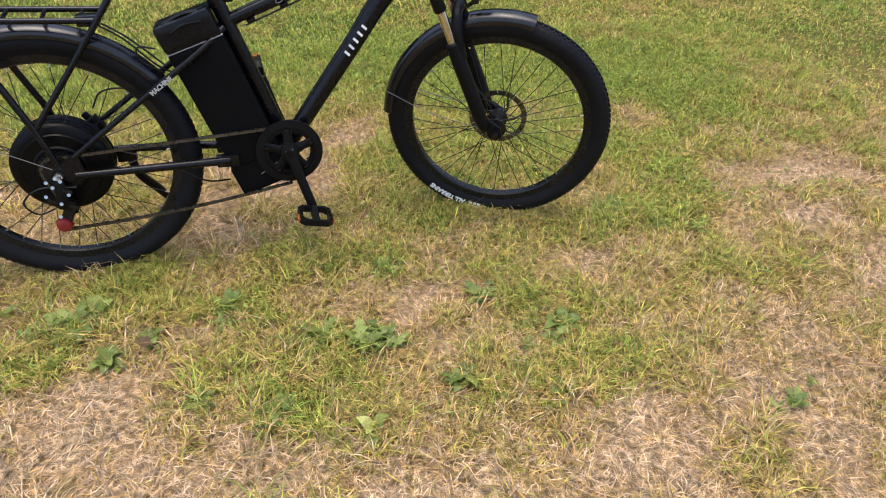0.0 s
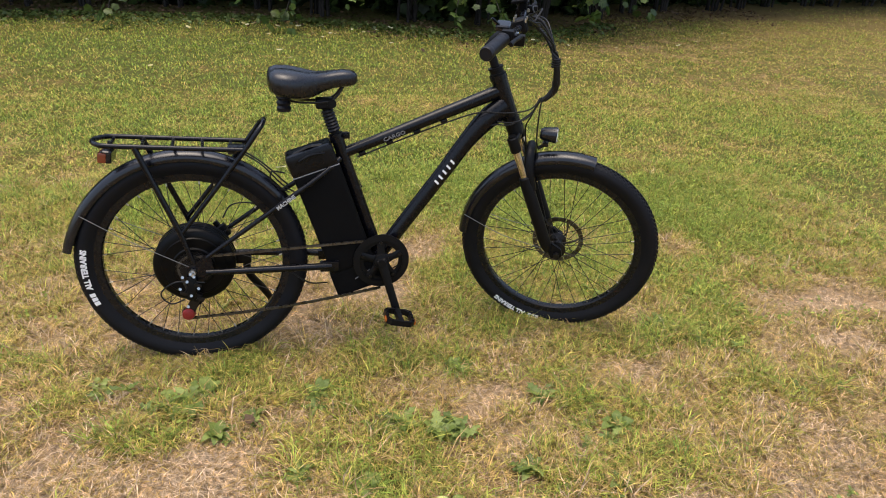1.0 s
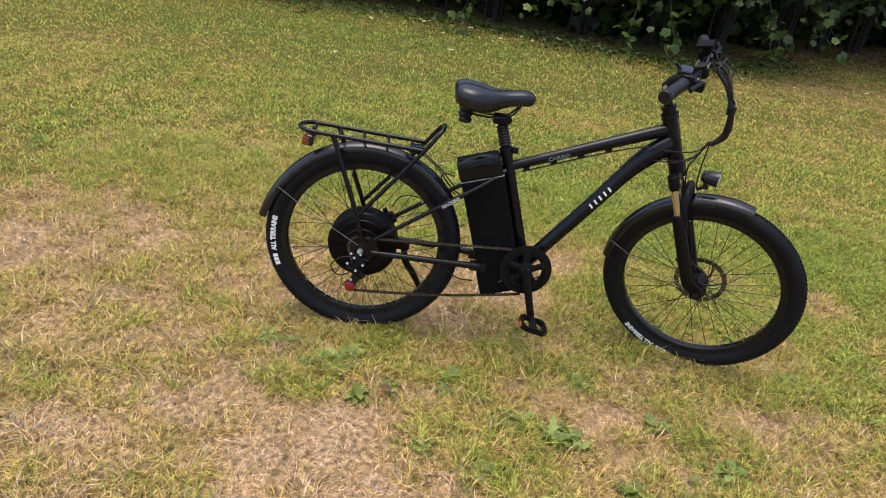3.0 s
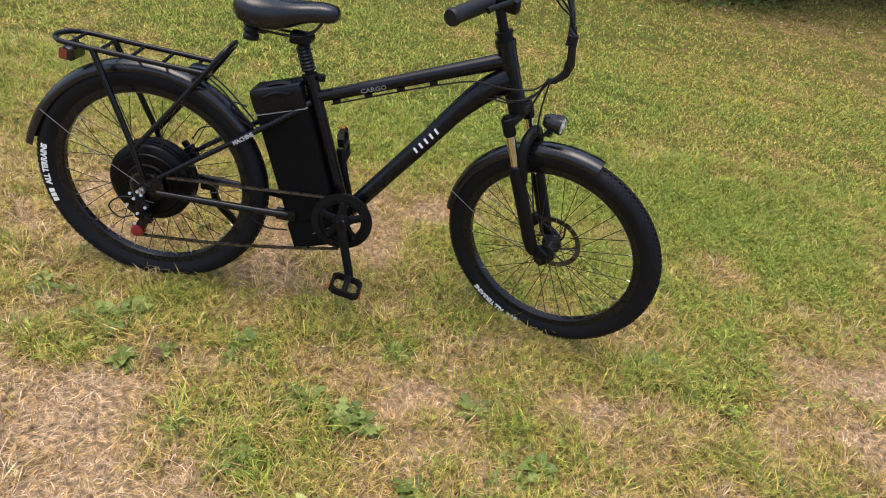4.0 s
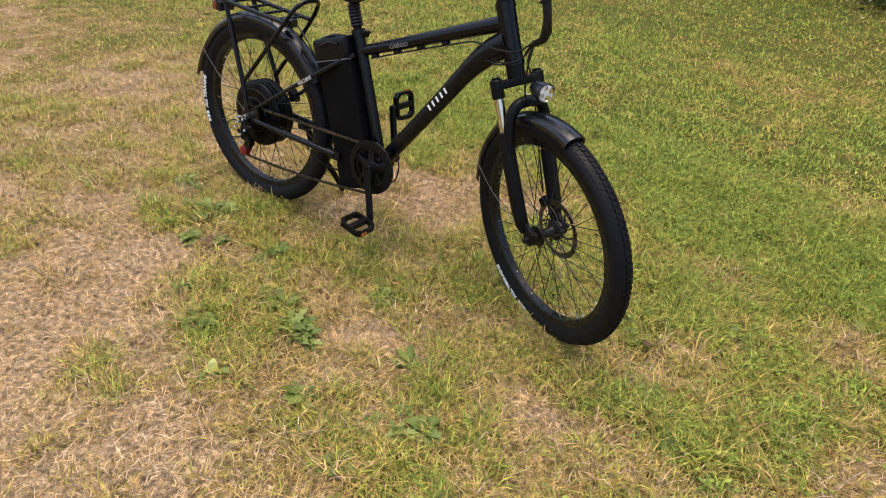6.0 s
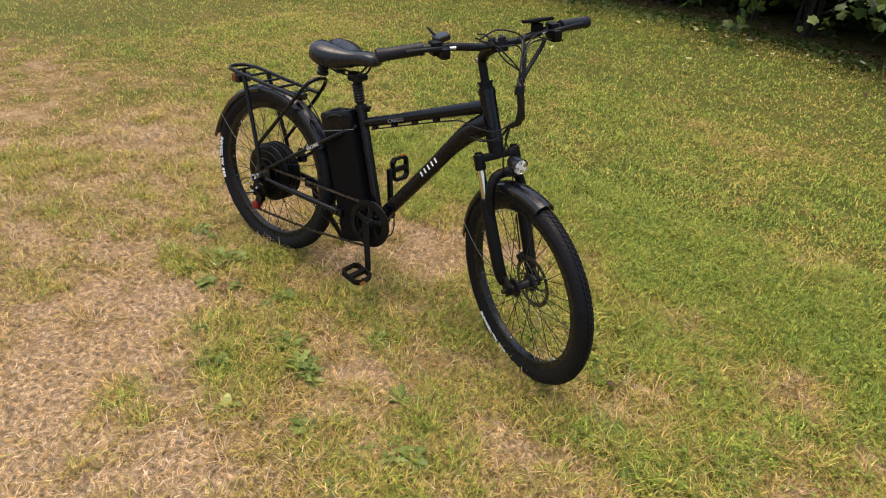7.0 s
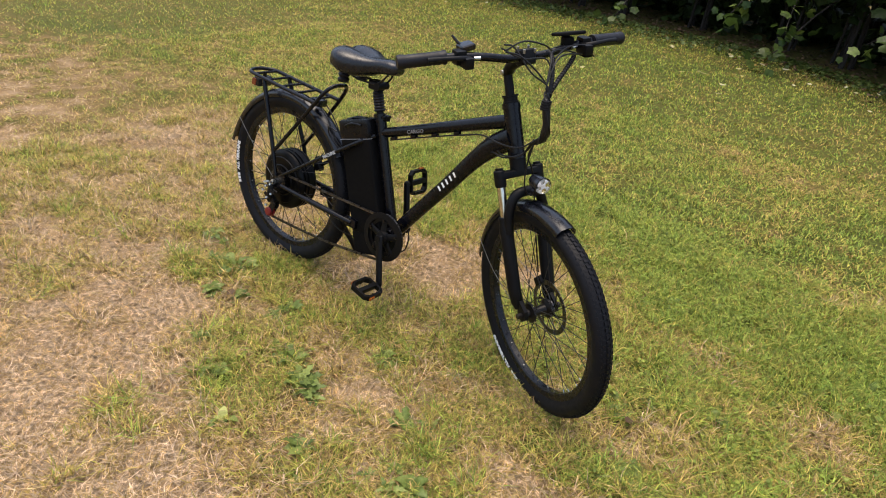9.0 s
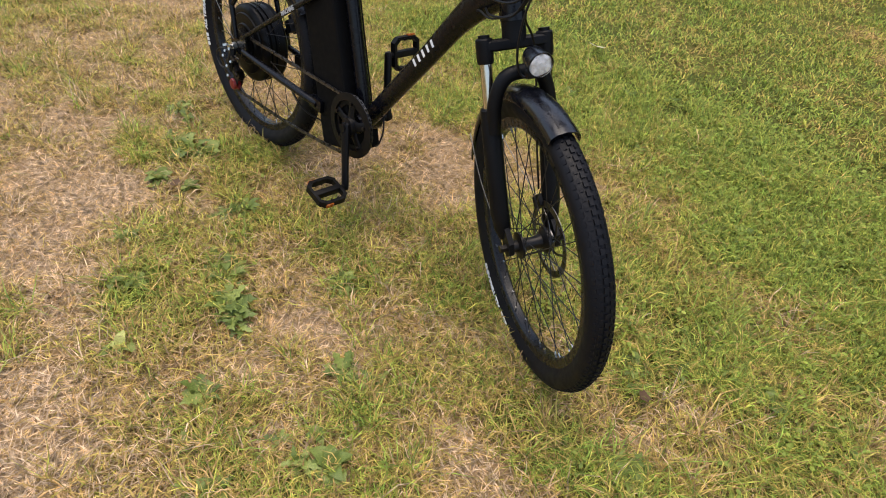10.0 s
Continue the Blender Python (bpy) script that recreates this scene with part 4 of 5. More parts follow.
saddle = part("saddle", build_saddle(), LEATHER, bicycle, "wide black leatherette saddle", sharp=60)
for s in (-1, 1):
    bm = tube(bmesh.new(), [(0.3, s * 0.03, 0.822), (0.34, s * 0.024, 0.806), (0.42, s * 0.022, 0.806), (0.455, s * 0.02, 0.82), (0.48, s * 0.012, 0.853)], 0.0035, 8, per=4)
    part("saddle_rail", bm, DARKSTEEL, saddle)
    bm = lathe(bmesh.new(), [(0.004, -0.024), (0.019, -0.024), (0.021, -0.014), (0.016, -0.008), (0.021, 0), (0.016, 0.008), (0.021, 0.014), (0.019, 0.024), (0.004, 0.024)], (0, 0, 0), 20)
    bm.transform(Matrix.Translation((0.305, s * 0.045, 0.808)) @ Matrix.Rotation(radians(90), 4, "X"))
    part("saddle_spring", bm, GRIP, saddle, "rubber saddle damper")

# luggage rack
RAIL = 0.0072
bm = bmesh.new()
side_n = [(0.185, -0.06, 0.674), (0.0, -0.06, 0.681), (-0.165, -0.06, 0.688), (-0.2, -0.048, 0.69), (-0.218, -0.02, 0.691), (-0.22, 0, 0.691)]
tube(bm, side_n + [(x, -y, z) for x, y, z in side_n[-2::-1]], RAIL, 12, per=4)
rack = part("luggage_rack", bm, PAINT, bicycle, "black tubular luggage rack")
for x in (-0.165, -0.085, -0.005, 0.075, 0.155):
    bm = rod(bmesh.new(), (x, -0.059, 0.681 - 0.04 * x), (x - 0.012, 0.059, 0.681 - 0.04 * x), 0.0048, 10)
    part("cross_bar", bm, PAINT, rack)
bm = bmesh.new()
hoop = [(-0.004, -0.076, 0.428), (0.1, -0.068, 0.558), (0.19, -0.061, 0.674), (0.225, -0.052, 0.722), (0.242, -0.034, 0.744), (0.246, 0, 0.75)]
tube(bm, hoop + [(x, -y, z) for x, y, z in hoop[-2::-1]], RAIL, 12, per=4)
part("front_hoop", bm, PAINT, rack)
for s in (-1, 1):
    bm = tube(bmesh.new(), [(-0.104, s * 0.06, 0.684), (-0.006, s * 0.077, 0.432), (0.022, s * 0.081, 0.335)], [0.0085, 0.0085, 0.0072], 12)
    part("strut", bm, PAINT, rack)
bm = box(bmesh.new(), (0.05, 0.04, 0.026), Matrix.Translation((0.165, -0.02, 0.668)), 0.006)
part("mounting_block", bm, FENDER, rack)
bm = box(bmesh.new(), (0.03, 0.07, 0.036), Matrix.Translation((-0.186, 0, 0.65)) @ Matrix.Rotation(radians(8), 4, "Y"), 0.009, 3)
tail = part("tail_light", bm, FENDER, bicycle, "small tail light under the rack")
bm = box(bmesh.new(), (0.022, 0.076, 0.028), Matrix.Translation((-0.196, 0, 0.648)) @ Matrix.Rotation(radians(8), 4, "Y"), 0.004, 2)
part("tail_lens", bm, REDLENS, tail, "dark amber lens")
bm = rod(bmesh.new(), (-0.18, 0, 0.664), (-0.175, 0, 0.688), 0.008, 8)
part("tail_bracket", bm, DARKSTEEL, tail)

# kickstand on the far side
bm = bmesh.new()
box(bm, (0.05, 0.03, 0.035), Matrix.Translation((0.155, 0.076, 0.283)), 0.006)
tube(bm, [(0.16, 0.085, 0.275), (0.17, 0.1, 0.21), (0.205, 0.13, 0.145), (0.232, 0.165, 0.08), (0.25, 0.205, -0.004)], [0.012, 0.013, 0.013, 0.011, 0.009], 12, per=4)
rod(bm, (0.25, 0.205, 0.006), (0.254, 0.213, -0.012), 0.014, 12)
part("kickstand", bm, FORK, bicycle, "black kickstand swung down")

# cables
loom_line = [(1.1055, -0.0745, 0.972), (1.109, -0.079, 0.955), (1.113, -0.082, 0.94), (1.124, -0.072, 0.88), (1.117, -0.06, 0.845), (1.09, -0.05, 0.82)]
bm = tube(bmesh.new(), loom_line, [0.004, 0.008, 0.0095, 0.011, 0.0105, 0.006], 14, per=6)
loom = part("cable_loom", bm, CABLE, bicycle, "bundle of black cables looped before the head tube")
for k in range(4):
    strand = [p + Vector((math.cos(k * 1.57 + j * 0.25), math.sin(k * 1.57 + j * 0.25), 0)) * (0.0085 if j < 18 else 0.0105) for j, p in enumerate(smooth_path(loom_line, 6))]
    part("cable", tube(bmesh.new(), strand, 0.0028, 8), CABLE, loom)
for z in (0.952, 0.945, 0.938, 0.931):
    part("cable_tie", rod(bmesh.new(), (1.1115, -0.082, z), (1.1118, -0.0818, z - 0.0035), 0.0145, 14), GRIP, loom)
runs = [[(1.106, -0.076, 0.966), (1.099, -0.08, 0.99), (1.07, -0.1, 1.021), (1.03, -0.13, 1.051), (1.0, -0.16, 1.056)],
        [(1.106, -0.076, 0.966), (1.099, -0.08, 0.99), (1.08, -0.05, 1.041), (1.06, -0.02, 1.066), (1.06, 0.04, 1.071), (1.075, 0.09, 1.066)],
        [(1.106, -0.076, 0.966), (1.099, -0.08, 0.99), (1.09, -0.04, 1.051), (1.085, 0.02, 1.066), (1.09, 0.1, 1.066), (1.08, 0.15, 1.064)],
        [(1.106, -0.076, 0.966), (1.099, -0.08, 0.99), (1.06, -0.11, 1.016), (1.0, -0.12, 1.066), (0.985, -0.15, 1.071)],
        [(1.09, -0.05, 0.83), (1.05, -0.06, 0.795), (0.98, -0.05, 0.782), (0.9, -0.03, 0.78), (0.82, -0.01, 0.752), (0.7, -0.006, 0.707), (0.52, -0.006, 0.636)],
        [(1.088, -0.05, 0.825), (1.06, -0.045, 0.78), (1.0, -0.045, 0.745), (0.95, -0.03, 0.742), (0.92, -0.012, 0.725)],
        [(1.085, -0.05, 0.83), (1.055, -0.05, 0.772), (1.0, -0.05, 0.752), (0.955, -0.02, 0.75)],
        [(1.09, -0.052, 0.83), (1.085, -0.055, 0.76), (1.088, -0.05, 0.7), (1.1, -0.04, 0.668), (1.118, -0.03, 0.668)],
        [(1.092, -0.05, 0.83), (1.07, -0.03, 0.77), (1.075, 0.02, 0.7), (1.13, 0.04, 0.5), (1.16, 0.05, 0.4)]]
for line in runs:
    part("cable", tube(bmesh.new(), line, 0.0024, 8, per=6), CABLE, loom)
for branch in ([(1.045, -0.02, 1.066), (1.075, -0.035, 1.05), (1.1, -0.06, 1.0), (1.108, -0.072, 0.965)], [(1.07, 0.1, 1.062), (1.085, 0.05, 1.04), (1.1, -0.02, 1.005), (1.106, -0.07, 0.965)]):
    part("cable", tube(bmesh.new(), branch, 0.0046, 10, per=6), CABLE, loom)
    wound = smooth_path(branch, 7)
    for p, q in zip(wound[2:-1], wound[3:]):
        part("spiral_wrap", rod(bmesh.new(), p, p.lerp(q, 0.45), 0.0066, 10), GRIP, loom)
runs = [[(1.0, -0.16, 1.06), (1.03, -0.13, 1.09), (1.05, -0.06, 1.085), (1.045, 0.0, 1.068)],
        [(0.985, -0.16, 1.062), (1.03, -0.12, 1.045), (1.06, -0.05, 1.05), (1.09, -0.05, 1.02)],
        [(1.1, 0.16, 1.06), (1.09, 0.1, 1.09), (1.07, 0.04, 1.08), (1.075, -0.03, 1.05)]]
for line in runs:
    part("cable", tube(bmesh.new(), line, 0.0024, 8, per=6), CABLE, loom)
rear_runs = [[(0.3, -0.045, 0.6), (0.262, -0.05, 0.606), (0.262, -0.04, 0.57), (0.31, -0.03, 0.535)],
             [(0.165, -0.02, 0.665), (0.23, -0.03, 0.625), (0.29, -0.03, 0.56), (0.33, -0.02, 0.53)],
             [(0.165, 0.01, 0.665), (0.235, 0.0, 0.62), (0.31, -0.01, 0.55)],
             [(0.42, 0.0, 0.21), (0.36, -0.045, 0.235), (0.3, -0.06, 0.285)],
             [(0.05, -0.09, 0.275), (-0.03, -0.1, 0.285), (-0.075, -0.1, 0.25), (-0.05, -0.1, 0.215), (-0.012, -0.09, 0.222)],
             [(0.28, 0.08, 0.42), (0.2, 0.095, 0.46), (0.13, 0.09, 0.46), (0.1, 0.08, 0.42)],
             [(0.64, 0.0, 0.25), (0.665, -0.01, 0.275), (0.665, 0.0, 0.31), (0.65, 0.01, 0.34)]]
for line in rear_runs:
    part("cable", tube(bmesh.new(), line, 0.0024, 8, per=6), CABLE, loom)


# ---------------------------------------------------------------- shrubs along the lawn's far edge
def leaf_template(lobes):
    """A flat leaf as (points, triangles): tip along +y, from the stalk at the origin."""
    if lobes:
        edge = [(0.22, -0.03), (0.5, 0.1), (0.44, 0.3), (0.6, 0.55), (0.36, 0.66), (0.0, 1.0)]
    else:
        edge = [(0.16, 0.12), (0.3, 0.4), (0.24, 0.7), (0.0, 1.0)]
    pts = [(0.0, 0.0)] + edge + [(-x, y) for x, y in edge[-2::-1]]
    p = np.array([(0.0, 0.42, 0.0)] + [(x, y, -0.25 * x * x - 0.12 * y * y) for x, y in pts])
    n = len(pts)
    t = np.array([(0, 1 + i, 1 + (i + 1) % n) for i in range(n)])
    return p, t


def scatter_leaves(name, places, sizes, normals_up, lobes, material, r):
    """One mesh of many leaves at the places, each turned its own way."""
    p, t = leaf_template(lobes)
    k = len(places)
    yaw, pitch, roll = r.random(k) * 2 * math.pi, r.normal(-0.5, 0.45, k) * normals_up, r.normal(0, 0.5, k)
    cy, sy, cp, sp, cr, sr = np.cos(yaw), np.sin(yaw), np.cos(pitch), np.sin(pitch), np.cos(roll), np.sin(roll)
    q = p[None] * sizes[:, None, None]
    x = q[..., 0] * cr[:, None] + q[..., 2] * sr[:, None]
    z = -q[..., 0] * sr[:, None] + q[..., 2] * cr[:, None]
    y, z = q[..., 1] * cp[:, None] - z * sp[:, None], q[..., 1] * sp[:, None] + z * cp[:, None]
    x, y = x * cy[:, None] - y * sy[:, None], x * sy[:, None] + y * cy[:, None]
    v = np.stack([x, y, z], -1) + places[:, None]
    f = (t[None] + (np.arange(k) * len(p))[:, None, None]).reshape(-1, 3)
    me = bpy.data.meshes.new(name)
    me.from_pydata(v.reshape(-1, 3), [], f.tolist())
    me.materials.append(material)
    return me


def shrub(x, y, radius, height, leaves, seed, size=0.1, low=0.2, label="dense dark green shrub at the edge of the lawn"):
    """Several stems and a crown of leaf clumps with gaps, thinning towards the ground."""
    r = np.random.default_rng(seed)
    ob = tagged(new("shrub"), label, "shrub", "shrubs along the lawn edge")
    base = float(lie(x, y))
    ob.location = (x, y, base)
    bm = bmesh.new()
    tips = []
    for k in range(7):
        a, lean = r.random() * 6.28, r.uniform(0.25, 0.75) * radius
        top = Vector((math.cos(a) * lean, math.sin(a) * lean, height * r.uniform(0.6, 0.92)))
        tube(bm, [(0.12 * math.cos(a), 0.12 * math.sin(a), -0.05), (0.3 * top.x, 0.3 * top.y, 0.4 * top.z), tuple(top)], [0.022, 0.015, 0.005], 7, per=3)
        tips.append(top)
        for j in range(3):
            s = Vector((0.3 * top.x, 0.3 * top.y, 0.4 * top.z)).lerp(top, j / 3)
            e = s + Vector((r.normal(0, 0.45), r.normal(0, 0.45), r.uniform(-0.1, 0.3))) * radius * 0.8
            tube(bm, [s, (s + e) / 2 + Vector((0, 0, 0.05)), e], [0.012, 0.008, 0.003], 5)
            tips.append(e)
    part("stem", bm, BARK, ob)
    clumps = 150
    a, u = r.random(clumps) * 6.28, r.random(clumps)
    h = low + (1 - low) * r.random(clumps) ** (0.9 if low > 0.1 else 2.0)
    wide = radius * np.sqrt(np.clip(1 - ((h - 0.55) / 0.75) ** 2, 0.1, 1)) * (0.35 + 0.72 * u)
    centre = np.stack([np.cos(a) * wide, np.sin(a) * wide, h * height], -1)
    per = leaves // clumps
    where = (centre[:, None] + r.normal(0, 1, (clumps, per, 3)) * np.array([0.16, 0.16, 0.12])).reshape(-1, 3)
    where[:, 2] = np.maximum(where[:, 2], 0.05)
    me = scatter_leaves("crown", where, r.uniform(0.6, 1.25, len(where)) * size, 1.0, True, SHRUBLEAF, r)
    crown = new("crown", me)
    crown.parent = ob
    return ob


# past 3.5 the crowns are enlarged so their unseen tops shade the lawn
for k in range(27):
    s = -9.0 + 1.0 * k
    shrub(s + 0.15 * math.sin(k * 2.3), float(hedge_line(s)) + (1.15 if s < 3.5 else 0.9) + 0.12 * math.sin(k * 1.7), 1.15 if s < 3.5 else 1.7, (3.2 if s < 3.5 else 4.8) + 0.3 * math.sin(k * 3.1), 2400, 40 + k, 0.13, 0.22 if s < 3.5 else 0.16)
# added row: dark backing that keeps light from above and behind off the hedge
for k in range(16):
    s = -9.5 + 1.75 * k
    shrub(s, float(hedge_line(s)) + 2.7, 1.7, 4.6, 2600, 80 + k, 0.17, 0.02, "added tall shrub behind the front row, a dark backing that blocks light")


def spray(x, y, z, length, aim, seed, n=16):
    """A low bough with young lobed leaves that hangs out of the hedge."""
    r = np.random.default_rng(seed)
    ob = tagged(new("maple_bough"), "low maple bough with bright green lobed leaves hanging from the hedge", "branch", "boughs hanging from the hedge")
    ob.location = (x, y, z)
    a = radians(aim)
    line = [Vector((-0.9 * math.cos(a), -0.9 * math.sin(a), 0.55)), Vector((-0.4 * math.cos(a), -0.4 * math.sin(a), 0.3)), Vector((0, 0, 0)), Vector((length * math.cos(a), length * math.sin(a), -0.55 * length))]
    bm = tube(bmesh.new(), line, [0.012, 0.009, 0.006, 0.002], 6, per=5)
    part("twig", bm, BARK, ob)
    pts = smooth_path(line[1:], 10)
    where = np.array([tuple(pts[int(r.integers(0, len(pts)))] + Vector((r.normal(0, 0.09), r.normal(0, 0.09), r.normal(-0.03, 0.08)))) for _ in range(2 * n)])
    n = 2 * n
    crown = new("leaves", scatter_leaves("leaves", where, r.uniform(0.065, 0.12, n), 1.2, True, SPRAYLEAF, r))
    crown.parent = ob
    return ob


spray(-0.06, 6.0, 0.62, 0.3, -95, 1, 16)
spray(0.45, 6.0, 0.56, 0.25, -80, 2, 12)
spray(1.56, 5.85, 0.76, 0.35, -80, 3, 18)
spray(1.4, 5.9, 0.64, 0.3, -130, 9, 7)
spray(0.43, 6.2, 0.24, 0.2, -110, 4, 9)
spray(2.8, 5.75, 0.42, 0.3, -90, 5, 16)
spray(2.36, 5.8, 0.4, 0.25, -110, 6, 8)
spray(4.0, 5.9, 0.56, 0.35, -90, 7, 20)
spray(4.68, 6.0, 0.62, 0.35, -80, 8, 18)
spray(-1.46, 6.2, 0.26, 0.2, -90, 10, 8)


def build_ground_cover():
    """Low creeping leaves where the lawn runs out under the hedge."""
    r = np.random.default_rng(61)
    n = 6500
    x = r.uniform(-9, 5.0, n)
    y = hedge_line(x) + 0.4 - np.abs(r.normal(0, 0.32, n)) * (0.5 + field(x, x * 0 + 3, 0.8, 30))
    z = lie(x, y) + 0.012 + 0.05 * r.random(n)
    me = scatter_leaves("ground_cover", np.stack([x, y, z], -1), r.uniform(0.02, 0.05, n), 0.4, True, COVER, r)
    return tagged(new("ground_cover", me), "low creeping green leaves along the foot of the hedge", "ground cover", kind="stuff")


build_ground_cover()


def build_litter():
    """Brown leaf litter in the shade under the hedge."""
    r = np.random.default_rng(63)
    n = 5200
    x = r.uniform(-6, 9, n)
    y = hedge_line(x) + 0.75 + r.normal(0, 0.5, n) - 0.25 * np.clip(x - 1, 0, 1)
    me = scatter_leaves("leaf_litter", np.stack([x, y, lie(x, y) + r.uniform(0.01, 0.035, n)], -1), r.uniform(0.025, 0.06, n), 0.25, False, BROWNLEAF, r)
    return tagged(new("leaf_litter", me), "brown leaf litter on shaded soil under the hedge", "leaf litter", kind="stuff")


build_litter()

# ---------------------------------------------------------------- weeds, leaves and grass
LEAF_SHAPES = []
for k in range(4):
    bm = bmesh.new()
    r = np.random.default_rng(300 + k)
    n, wide = 9, (0.17, 0.22, 0.3, 0.13)[k]
    rings = []
    for j in range(n + 1):
        t = j / n
        w = wide * math.sin(math.pi * min(1, 0.08 + t * 0.92)) ** 0.8 * (1 + ((0.5 if j % 2 else -0.35) if k in (0, 3) else 0)) + 0.01
        z = 0.42 * t - 0.5 * t * t + 0.05 * math.sin(9 * t + k)
        rings.append([(-w, t, z + 0.25 * w), (0, t, z), (w, t, z + 0.25 * w)])
    vs = [[bm.verts.new(p) for p in ring] for ring in rings]
    for a, b in zip(vs, vs[1:]):
        for i in range(2):
            bm.faces.new((a[i], a[i + 1], b[i + 1], b[i]))
    LEAF_SHAPES.append(bm)
WEED_MESHES = [mesh_of("leaf", bm, WEED) for bm in LEAF_SHAPES]
YELLOW_MESH = WEED_MESHES[2].copy()
YELLOW_MESH.materials[0] = YELLOWLEAF


def weed(x, y, size, count, shape, seed, yellow=False):
    r = np.random.default_rng(seed)
    ob = tagged(new("broadleaf_weed"), "yellowing broadleaf weed in the lawn" if yellow else "low green broadleaf weed rosette in the lawn", "weed", "weeds in the lawn")
    ob.matrix_basis = pose(x, y, float(lie(x, y)) + 0.009)
    for k in range(count):
        leaf = new("leaf", YELLOW_MESH if yellow and k < 3 else WEED_MESHES[shape])
        leaf.parent = ob
        s = size * r.uniform(0.5, 0.95)
        leaf.matrix_basis = pose(0, 0, 0, r.uniform(2, 38), r.uniform(-25, 25), 360 * k / count + r.uniform(-25, 25)) @ Matrix.Diagonal((s, s, s, 1))


WEEDS_A = [(-0.26, -0.22, 0.08, 3), (0.01, -0.3, 0.1, 3), (0.37, -0.31, 0.07, 1), (0.6, -0.49, 0.085, 0), (0.76, -0.55, 0.085, 3), (1.06, -0.44, 0.085, 0), (1.24, -0.6, 0.075, 2), (0.92, -0.72, 0.085, 0),
           (0.47, -0.7, 0.065, 2), (1.14, -0.81, 0.06, 2), (1.69, -0.99, 0.06, 0), (0.18, -0.39, 0.05, 2), (2.42, -0.6, 0.06, 0), (0.7, -0.55, 0.1, 0), (0.81, -0.27, 0.065, 1), (0.31, -0.64, 0.06, 3),
           (1.5, 0.14, 0.065, 1), (1.67, -0.12, 0.075, 0), (0.08, -0.45, 0.06, 2), (1.75, -0.25, 0.06, 1), (1.19, -0.65, 0.065, 3), (0.57, -0.52, 0.06, 1), (-0.06, -0.31, 0.08, 0)]
for k, (x, y, s, shape) in enumerate(WEEDS_A):
    weed(x, y, s * 0.9, 11 + k % 5, shape, 500 + k)
    r = np.random.default_rng(560 + k)
    for j in range(2):
        weed(x + r.normal(0, 0.06), y + r.normal(0, 0.04), s * r.uniform(0.5, 0.8), int(r.integers(4, 8)), int(r.integers(0, 4)), 1500 + 3 * k + j)
weed(0.67, -0.81, 0.055, 6, 2, 600, True)
r = np.random.default_rng(77)
for k in range(110):
    x, y = r.uniform(-1.0, 2.8), r.uniform(-1.1, 1.5)
    if dryness(x, y) < 0.55:
        weed(x, y, r.uniform(0.03, 0.06), int(r.integers(4, 8)), int(r.integers(0, 4)), 700 + k)

LITTER_MESHES = []
for k in range(3):
    p, t = leaf_template(k == 1)
    me = bpy.data.meshes.new("fallen_leaf")
    me.from_pydata([(x, y - 0.4, 0.35 * x * x * (1 if k else -1) + 0.25 * (y - 0.4) ** 2) for x, y, z in p], [], t.tolist())
    me.materials.append(LITTER)
    LITTER_MESHES.append(me)


def fallen_leaf(x, y, size, k):
    r = np.random.default_rng(900 + k)
    ob = tagged(new("fallen_leaf", LITTER_MESHES[k % 3]), "pale dry fallen leaf lying on the grass", "leaf", "fallen leaves on the lawn")
    ob.matrix_basis = pose(x, y, float(lie(x, y)) + 0.055, r.uniform(-18, 18), r.uniform(-18, 18), r.uniform(0, 360)) @ Matrix.Diagonal((size, size, size, 1))


LEAVES_SEEN = [(0.28, 1.54), (0.4, 4.43), (0.31, 6.24), (-0.67, 6.06), (0.54, 6.22), (0.98, 6.31), (0.45, 4.89), (-0.05, 4.96), (-0.76, 4.04), (2.14, 6.21), (2.53, 5.07), (3.57, 4.99),
               (5.14, 6.15), (5.08, 5.39), (5.09, 4.97), (5.64, 4.98), (5.95, 4.82), (-0.12, 4.93), (0.03, 5.09), (0.81, 6.32), (0.78, 5.56), (0.32, 4.85), (1.65, 6.32), (-0.47, 5.34)]
BROWN_LEAF = LITTER_MESHES[1].copy()
BROWN_LEAF.materials[0] = BROWNLEAF
for x, y, k in ((0.17, -0.43, 201), (1.57, 0.06, 203)):
    ob = tagged(new("fallen_leaf", BROWN_LEAF), "curled brown fallen leaf in the grass", "leaf", "fallen leaves on the lawn")
    ob.matrix_basis = pose(x, y, float(lie(x, y)) + 0.04, 12, -10, 70 * k) @ Matrix.Diagonal((0.028, 0.034, 0.04, 1))
for k, (x, y) in enumerate(LEAVES_SEEN):
    fallen_leaf(x, y, 0.062 + 0.025 * (k % 3 == 0), k)
r = np.random.default_rng(31)
for k in range(63):
    x = r.uniform(-4.5, 7.0)
    fallen_leaf(x, float(hedge_line(x)) - 0.1 - abs(r.normal(0, 0.85)), r.uniform(0.03, 0.06), 20 + k)


